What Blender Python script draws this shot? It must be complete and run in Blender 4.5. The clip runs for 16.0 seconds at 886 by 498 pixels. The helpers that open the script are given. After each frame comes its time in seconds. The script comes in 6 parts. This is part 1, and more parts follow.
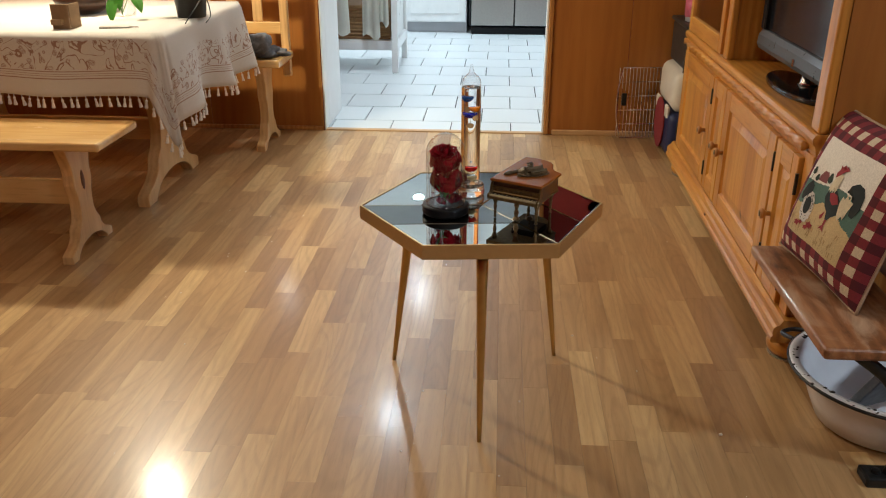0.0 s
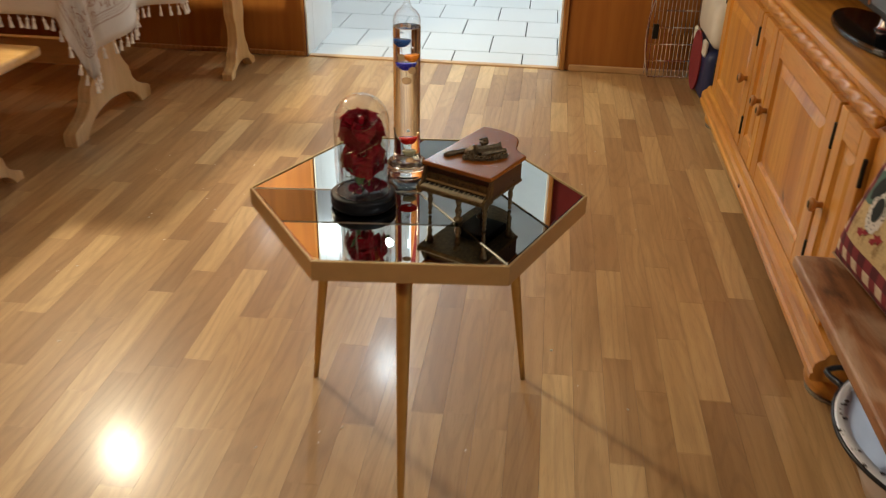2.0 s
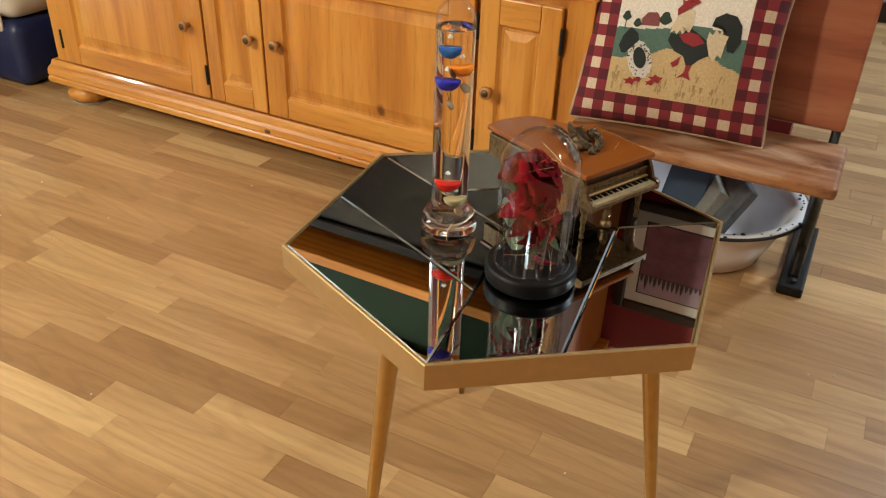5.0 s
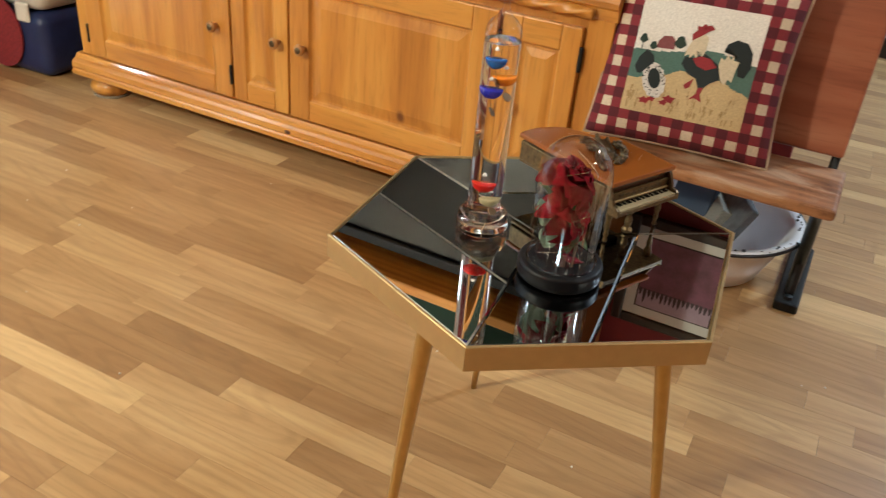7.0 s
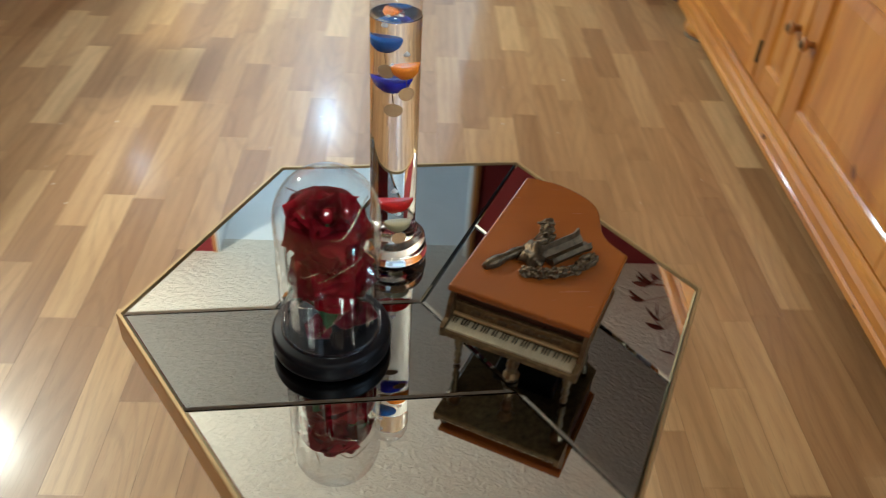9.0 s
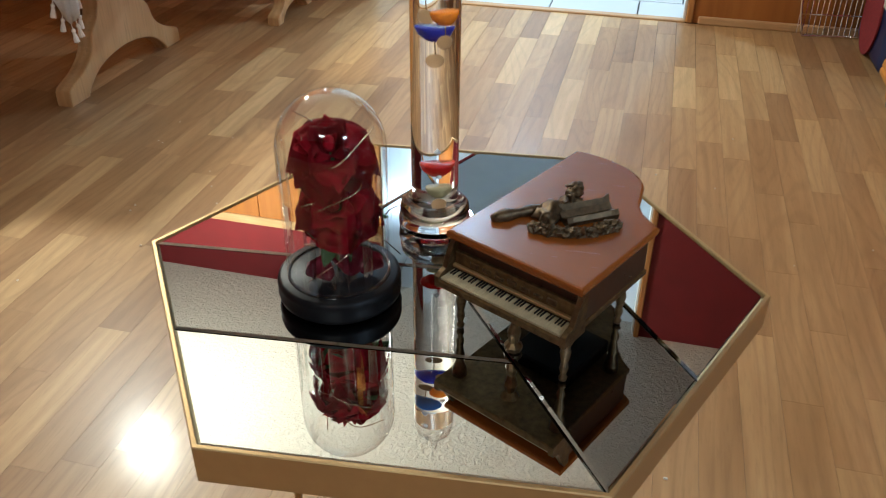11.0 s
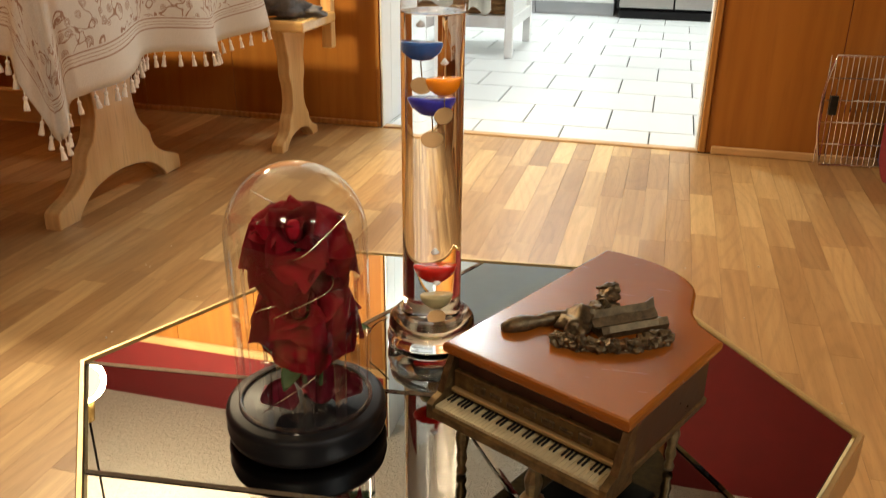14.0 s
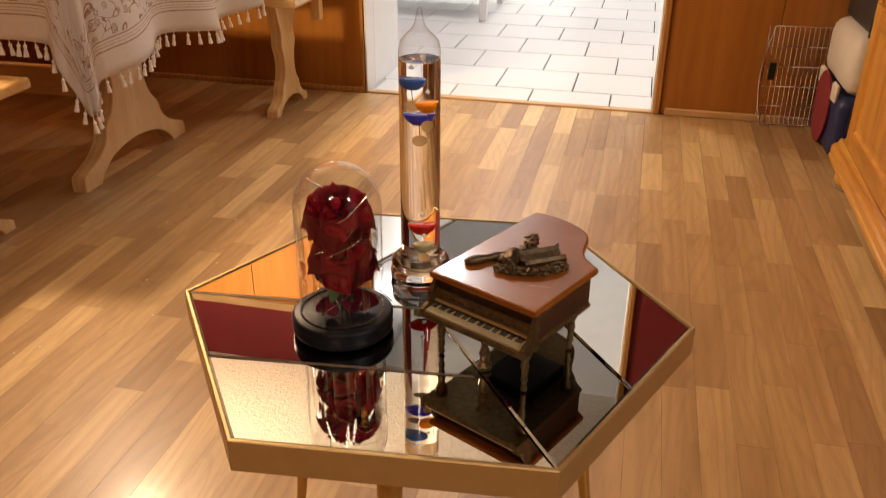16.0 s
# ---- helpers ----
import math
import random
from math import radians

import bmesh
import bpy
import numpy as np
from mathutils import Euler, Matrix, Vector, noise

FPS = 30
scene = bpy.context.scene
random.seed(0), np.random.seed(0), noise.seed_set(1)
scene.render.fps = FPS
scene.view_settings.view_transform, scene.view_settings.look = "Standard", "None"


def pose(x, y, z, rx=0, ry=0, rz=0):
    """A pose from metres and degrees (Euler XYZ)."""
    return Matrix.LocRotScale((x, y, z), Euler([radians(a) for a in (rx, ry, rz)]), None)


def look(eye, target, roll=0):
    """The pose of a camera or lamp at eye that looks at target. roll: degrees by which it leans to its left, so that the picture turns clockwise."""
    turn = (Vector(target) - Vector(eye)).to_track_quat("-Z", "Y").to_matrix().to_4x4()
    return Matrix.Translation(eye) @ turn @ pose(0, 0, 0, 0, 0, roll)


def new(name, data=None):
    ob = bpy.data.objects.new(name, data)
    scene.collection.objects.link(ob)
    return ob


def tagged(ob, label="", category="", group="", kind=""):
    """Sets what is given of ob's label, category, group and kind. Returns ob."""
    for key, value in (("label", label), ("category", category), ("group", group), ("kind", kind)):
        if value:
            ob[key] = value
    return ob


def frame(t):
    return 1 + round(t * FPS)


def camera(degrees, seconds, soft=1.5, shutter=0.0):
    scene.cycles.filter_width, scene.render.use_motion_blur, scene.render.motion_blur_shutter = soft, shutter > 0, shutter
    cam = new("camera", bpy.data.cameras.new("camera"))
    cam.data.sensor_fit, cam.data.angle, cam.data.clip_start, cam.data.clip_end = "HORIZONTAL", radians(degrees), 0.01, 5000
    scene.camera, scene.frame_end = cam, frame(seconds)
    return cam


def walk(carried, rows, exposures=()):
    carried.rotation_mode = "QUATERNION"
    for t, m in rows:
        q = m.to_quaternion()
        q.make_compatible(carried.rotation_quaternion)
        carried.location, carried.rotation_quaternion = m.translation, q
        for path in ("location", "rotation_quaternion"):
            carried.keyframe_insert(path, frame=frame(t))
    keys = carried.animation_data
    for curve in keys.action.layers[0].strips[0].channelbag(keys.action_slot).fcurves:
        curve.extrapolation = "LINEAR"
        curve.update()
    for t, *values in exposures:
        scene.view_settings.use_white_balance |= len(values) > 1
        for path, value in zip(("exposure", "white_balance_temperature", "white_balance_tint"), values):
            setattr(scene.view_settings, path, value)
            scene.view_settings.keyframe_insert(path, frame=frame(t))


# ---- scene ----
cam = camera(56.0, 16.0, soft=1.1, shutter=0.5)
PATH = [
    (0, (0.024, -2.260, 1.189), (-0.098, -0.424, 0.406), 0.17),
    (0.5, (0.018, -2.259, 1.189), (-0.118, -0.428, 0.394), 0.15),
    (1, (0.032, -2.233, 1.185), (-0.132, -0.416, 0.364), 0.28),
    (1.5, (0.129, -2.006, 1.146), (-0.061, -0.218, 0.270), 0.71),
    (2, (0.187, -1.670, 1.111), (-0.012, 0.073, 0.151), 1.24),
    (2.4, (0.116, -1.369, 1.072), (-0.046, 0.344, 0.052), 2.03),
    (2.5, (0.092, -1.290, 1.063), (-0.059, 0.413, 0.026), 2.30),
    (3, (-0.115, -1.016, 0.990), (-0.088, 0.628, -0.149), 2.85),
    (3.5, (-0.364, -0.856, 0.979), (0.197, 0.652, -0.210), 1.33),
    (4, (-0.574, -0.714, 0.989), (0.526, 0.476, -0.184), -0.38),
    (4.5, (-0.775, -0.698, 1.027), (0.695, 0.123, -0.053), -0.72),
    (6.8, (-0.997, -0.678, 1.070), (0.578, 0.030, 0.061), 5.00),
    (7, (-0.991, -0.676, 1.068), (0.564, 0.058, 0.047), 5.16),
    (7.5, (-0.889, -0.724, 1.058), (0.537, 0.182, -0.012), 5.78),
    (8, (-0.615, -0.869, 1.064), (0.431, 0.377, -0.100), 5.20),
    (8.5, (-0.293, -0.980, 1.085), (0.267, 0.493, -0.146), 4.60),
    (9, (-0.026, -0.984, 1.057), (0.063, 0.587, -0.177), 3.68),
    (9.5, (0.161, -1.129, 1.123), (-0.110, 0.483, -0.030), 1.83),
    (9.6, (0.191, -1.179, 1.128), (-0.129, 0.436, -0.007), 1.44),
    (11.8, (0.124, -0.901, 0.858), (-0.284, 0.734, -0.218), 0.54),
    (12, (0.125, -0.899, 0.858), (-0.273, 0.739, -0.219), 0.54),
    (12.5, (0.123, -0.901, 0.857), (-0.298, 0.763, -0.171), 0.55),
    (13, (0.116, -0.882, 0.853), (-0.325, 0.803, -0.131), 0.37),
    (13.5, (0.119, -0.868, 0.842), (-0.350, 0.871, -0.027), 0.35),
    (14, (0.122, -0.871, 0.844), (-0.343, 0.909, 0.058), 0.56),
    (14.5, (0.124, -0.874, 0.844), (-0.333, 0.944, 0.146), 0.43),
    (15, (0.124, -0.870, 0.843), (-0.326, 0.936, 0.111), 0.43),
    (15.5, (0.166, -1.072, 0.945), (-0.261, 0.705, 0.134), 0.46),
    (16, (0.191, -1.158, 0.986), (-0.215, 0.586, 0.094), 0.45),
]
EXPOSURES = [
    (0.0, -0.18, 6200, 7), (2.0, -0.23, 6700, 8), (3.2, -0.05, 6600, 8), (4.5, 0.4, 6200, 4), (7.0, 0.5, 5700, 2), (7.6, 0.56, 5550, 2), (8.0, 0.20, 5400, 1), (8.5, 0.10, 5300, 1), (9.5, -0.12, 5200, 1),
    (12.0, 0.05, 5250, 3), (13.2, 0.17, 5700, 5), (14.5, 0.25, 8400, 14), (16.0, -0.05, 8400, 26),
]
walk(cam, [(t, look(eye, target, roll)) for t, eye, target, roll in PATH], EXPOSURES)

# ---- world and lights ----
world = bpy.data.worlds.new("world")
world.use_nodes = True
world.node_tree.nodes["Background"].inputs["Color"].default_value = (0.6, 0.7, 0.9, 1)
world.node_tree.nodes["Background"].inputs["Strength"].default_value = 0.03
scene.world = world


def lamp(name, kind, place, energy, colour, size=0.1, spread=None):
    data = bpy.data.lights.new(name, kind)
    data.energy, data.color = energy, colour
    if kind == "AREA":
        data.shape, data.size = "DISK", size
        if spread:
            data.spread = radians(spread)
    else:
        data.shadow_soft_size = size
    ob = new(name, data)
    ob.location = place
    return ob


WARM, COOL = (1.0, 0.87, 0.65), (0.80, 0.92, 1.0)
lamp("pendant_bulb_light", "POINT", (-1.66, 1.15, 1.68), 125, WARM, 0.075)
for kx, ky in ((-0.72, 3.0), (-0.70, 5.15), (0.64, 5.15), (-2.0, 5.1), (0.64, 3.0)):
    lamp("kitchen_downlight", "AREA", (kx, ky, 2.435), 29 if ky > 4 else 25, COOL, 0.09)
lamp("hall_ceiling_light", "AREA", (2.3, -1.9, 2.40), 32, (0.86, 0.92, 1.0), 0.35)
# Added soft fill behind the camera, out of view, to brighten the room.
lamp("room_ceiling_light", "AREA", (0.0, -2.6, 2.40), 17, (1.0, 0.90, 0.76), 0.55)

# ---- materials ----


class Nodes:
    """A short hand for a node tree with one principled shader."""

    def __init__(self, name, rough=0.5, metal=0.0, colour=(0.5, 0.5, 0.5)):
        self.m = bpy.data.materials.new(name)
        self.m.use_nodes = True
        self.t = self.m.node_tree
        self.b = self.t.nodes["Principled BSDF"]
        self.set("Roughness", rough)
        self.set("Metallic", metal)
        self.set("Base Color", (*colour, 1))

    def set(self, key, value):
        self.b.inputs[key].default_value = value

    def node(self, kind, **values):
        n = self.t.nodes.new(kind)
        for k, v in values.items():
            n.inputs[k.replace("_", " ")].default_value = v
        return n

    def link(self, a, b):
        self.t.links.new(a, b)

    def coords(self, scale, shift=None):
        c = self.t.nodes.new("ShaderNodeTexCoord").outputs["Object"]
        if shift is not None:
            add = self.t.nodes.new("ShaderNodeVectorMath")
            self.link(c, add.inputs[0])
            self.link(shift, add.inputs[1])
            c = add.outputs[0]
        mp = self.t.nodes.new("ShaderNodeMapping")
        mp.inputs["Scale"].default_value = scale
        self.link(c, mp.inputs["Vector"])
        return mp.outputs[0]

    def noise(self, vector, scale=1.0, detail=4.0, rough=0.55, distortion=0.0):
        n = self.node("ShaderNodeTexNoise", Scale=scale, Detail=detail, Roughness=rough, Distortion=distortion)
        self.link(vector, n.inputs["Vector"])
        return n.outputs["Fac"]

    def ramp(self, fac, *stops):
        r = self.t.nodes.new("ShaderNodeValToRGB")
        e = r.color_ramp.elements
        e[0].position, e[0].color = stops[0][0], (*stops[0][1], 1)
        e[1].position, e[1].color = stops[-1][0], (*stops[-1][1], 1)
        for p, c in stops[1:-1]:
            e.new(p).color = (*c, 1)
        self.link(fac, r.inputs["Fac"])
        return r.outputs["Color"]

    def mix(self, a, b, fac, blend="MIX"):
        n = self.t.nodes.new("ShaderNodeMix")
        n.data_type, n.blend_type = "RGBA", blend
        for sock, v in ((n.inputs[6], a), (n.inputs[7], b), (n.inputs[0], fac)):
            if isinstance(v, (int, float)):
                sock.default_value = v
            elif isinstance(v, tuple):
                sock.default_value = (*v, 1)
            else:
                self.link(v, sock)
        return n.outputs[2]

    def colour(self, c):
        self.link(c, self.b.inputs["Base Color"])
        return self

    def roughness(self, fac, low, high):
        n = self.node("ShaderNodeMapRange")
        n.inputs[3].default_value, n.inputs[4].default_value = low, high
        self.link(fac, n.inputs[0])
        self.link(n.outputs[0], self.b.inputs["Roughness"])
        return self

    def bump(self, height, strength=0.2, distance=0.002):
        n = self.node("ShaderNodeBump", Strength=strength, Distance=distance)
        self.link(height, n.inputs["Height"])
        self.link(n.outputs[0], self.b.inputs["Normal"])
        return self


def plain(name, colour, rough=0.5, metal=0.0, vary=0.12, scale=30.0, bump=0.08):
    n = Nodes(name, rough, metal, colour)
    v = n.coords((scale, scale, scale))
    f = n.noise(v, 1.0, 5)
    lo, hi = tuple(c * (1 - vary) for c in colour), tuple(min(1, c * (1 + vary)) for c in colour)
    n.colour(n.ramp(f, (0.3, lo), (0.7, hi)))
    n.roughness(f, max(0.02, rough - 0.08), min(1, rough + 0.08))
    if bump:
        n.bump(f, bump, 0.001)
    return n.m


def wood(name, dark, mid, light, axis="y", rough=0.35, coat=0.3, knots=0.0, grain=1.0, pieces=None, ring=0.22, pores=0.4, wear=0.0, shine=0.08):
    """Long-grained wood. pieces: 'object' or 'island' where each piece of it has its own tone and figure."""
    n = Nodes(name, rough)
    shift = None
    if pieces:
        if pieces == "object":
            rnd = n.t.nodes.new("ShaderNodeObjectInfo").outputs["Random"]
        else:
            rnd = n.t.nodes.new("ShaderNodeNewGeometry").outputs["Random Per Island"]
        mul = n.t.nodes.new("ShaderNodeVectorMath")
        mul.operation = "MULTIPLY"
        n.link(rnd, mul.inputs[0])
        mul.inputs[1].default_value = (7.3, 31.7, 3.1)
        shift = mul.outputs[0]
    k = {"x": (1.2, 14, 14), "y": (14, 1.2, 14), "z": (14, 14, 1.2)}[axis]
    k = tuple(a * grain for a in k)
    v = n.coords(k, shift)
    broad = n.noise(v, 1.0, 3, 0.5, 1.2)
    fine = n.noise(n.coords(tuple(a * (20 if pieces else 9) for a in k), shift), 1.0, 3, 0.6)
    w = n.node("ShaderNodeTexWave", Scale=0.9, Distortion=7.0, Detail=3.0, Detail_Scale=0.8)
    n.link(v, w.inputs["Vector"])
    figure = n.mix(broad, w.outputs["Fac"], ring)
    c = n.ramp(figure, (0.18, dark), (0.5, mid), (0.82, light))
    c = n.mix(c, tuple(a * 0.55 for a in dark), n.ramp(fine, (0.52, (0, 0, 0)), (0.80, (pores, pores, pores))))
    if pieces:
        lo = n.noise(n.coords({"x": (1.1, 7, 7), "y": (7, 1.1, 7), "z": (7, 7, 1.1)}[axis], shift), 1.0, 1.5, 0.35)
        rings = n.t.nodes.new("ShaderNodeMath")
        rings.operation = "SINE"
        many = n.t.nodes.new("ShaderNodeMath")
        many.operation = "MULTIPLY"
        many.inputs[1].default_value = 95.0
        n.link(lo, many.inputs[0])
        n.link(many.outputs[0], rings.inputs[0])
        c = n.mix(c, tuple(a * 0.66 for a in dark), n.ramp(rings.outputs[0], (0.35, (0, 0, 0)), (0.95, (0.20, 0.20, 0.20))))
        tone = n.ramp(rnd, (0.0, (0.72, 0.64, 0.58)), (0.30, (0.88, 0.82, 0.76)), (0.65, (1.02, 1.0, 0.96)), (0.85, (1.10, 1.11, 1.08)), (1.0, (1.34, 1.42, 1.42)))
        c = n.mix(c, tone, 1.0, "MULTIPLY")
    if knots:
        vo = n.node("ShaderNodeTexVoronoi", Scale=knots)
        n.link(n.coords({"x": (0.7, 1, 1), "y": (1, 0.7, 1), "z": (1, 1, 0.7)}[axis]), vo.inputs["Vector"])
        c = n.mix(c, (0.13, 0.04, 0.012), n.ramp(vo.outputs["Distance"], (0.035, (0.9, 0.9, 0.9)), (0.085, (0, 0, 0))))
    if wear:
        rub = n.noise(n.coords({"x": (5, 14, 14), "y": (14, 5, 14), "z": (14, 14, 5)}[axis]), 1.0, 5, 0.65, 0.6)
        c = n.mix(c, (0.50, 0.345, 0.22), n.ramp(rub, (0.46, (0, 0, 0)), (0.66, (wear, wear, wear))))
        c = n.mix(c, (0.045, 0.02, 0.01), n.ramp(rub, (0.30, (wear, wear, wear)), (0.42, (0, 0, 0))))
    n.colour(c)
    n.set("Coat Weight", coat)
    n.set("Coat Roughness", shine)
    n.set("Specular IOR Level", 0.4)
    n.roughness(fine, rough - 0.06, rough + 0.1)
    n.bump(fine, 0.10, 0.0006)
    return n.m


def metal(name, colour, rough=0.25, scale=60):
    n = Nodes(name, rough, 1.0, colour)
    f = n.noise(n.coords((scale,) * 3), 1.0, 4)
    n.roughness(f, max(0.02, rough - 0.07), rough + 0.1)
    n.colour(n.ramp(f, (0.3, tuple(c * 0.9 for c in colour)), (0.7, colour)))
    return n.m


def glass(name, colour=(1, 1, 1), ior=1.45, rough=0.0):
    n = Nodes(name, rough, 0.0, colour)
    n.set("Transmission Weight", 1.0)
    n.set("IOR", ior)
    return n.m


def silk(name):
    n = Nodes(name, 0.8)
    f = n.noise(n.coords((60, 60, 60)), 1.0, 4)
    rnd = n.t.nodes.new("ShaderNodeObjectInfo").outputs["Random"]
    c = n.ramp(f, (0.3, (0.20, 0.003, 0.010)), (0.7, (0.36, 0.007, 0.020)))
    n.colour(n.mix(c, n.ramp(rnd, (0.0, (0.55, 0.55, 0.55)), (1.0, (1.5, 1.5, 1.5))), 1.0, "MULTIPLY"))
    n.set("Specular IOR Level", 0.15)
    n.bump(f, 0.3, 0.0008)
    return n.m


def stipple(name, colour):
    n = Nodes(name, 0.92, 0.0, colour)
    a = n.noise(n.coords((48, 48, 48)), 1.0, 4, 0.6, 0.8)
    n.colour(n.ramp(a, (0.3, tuple(c * 0.9 for c in colour)), (0.7, tuple(c * 1.05 for c in colour))))
    n.bump(a, 1.0, 0.012)
    return n.m


def thin(name, colour=(1, 1, 1), edge=0.75):
    """Thin clear glass: light goes straight through, with a gloss that grows at the edges."""
    n = Nodes(name)
    clear, gloss, mixed, lw, power, span = (n.t.nodes.new("ShaderNode" + k) for k in ("BsdfTransparent", "BsdfGlossy", "MixShader", "LayerWeight", "Math", "MapRange"))
    clear.inputs["Color"].default_value = (*colour, 1)
    gloss.inputs["Roughness"].default_value = 0.0
    lw.inputs["Blend"].default_value = 0.5
    power.operation = "POWER"
    power.inputs[1].default_value = 2.4
    span.inputs[3].default_value, span.inputs[4].default_value = 0.05, edge
    n.link(lw.outputs["Facing"], power.inputs[0])
    n.link(power.outputs[0], span.inputs[0])
    n.link(span.outputs[0], mixed.inputs[0])
    n.link(clear.outputs[0], mixed.inputs[1])
    n.link(gloss.outputs[0], mixed.inputs[2])
    n.link(mixed.outputs[0], n.t.nodes["Material Output"].inputs["Surface"])
    return n.m


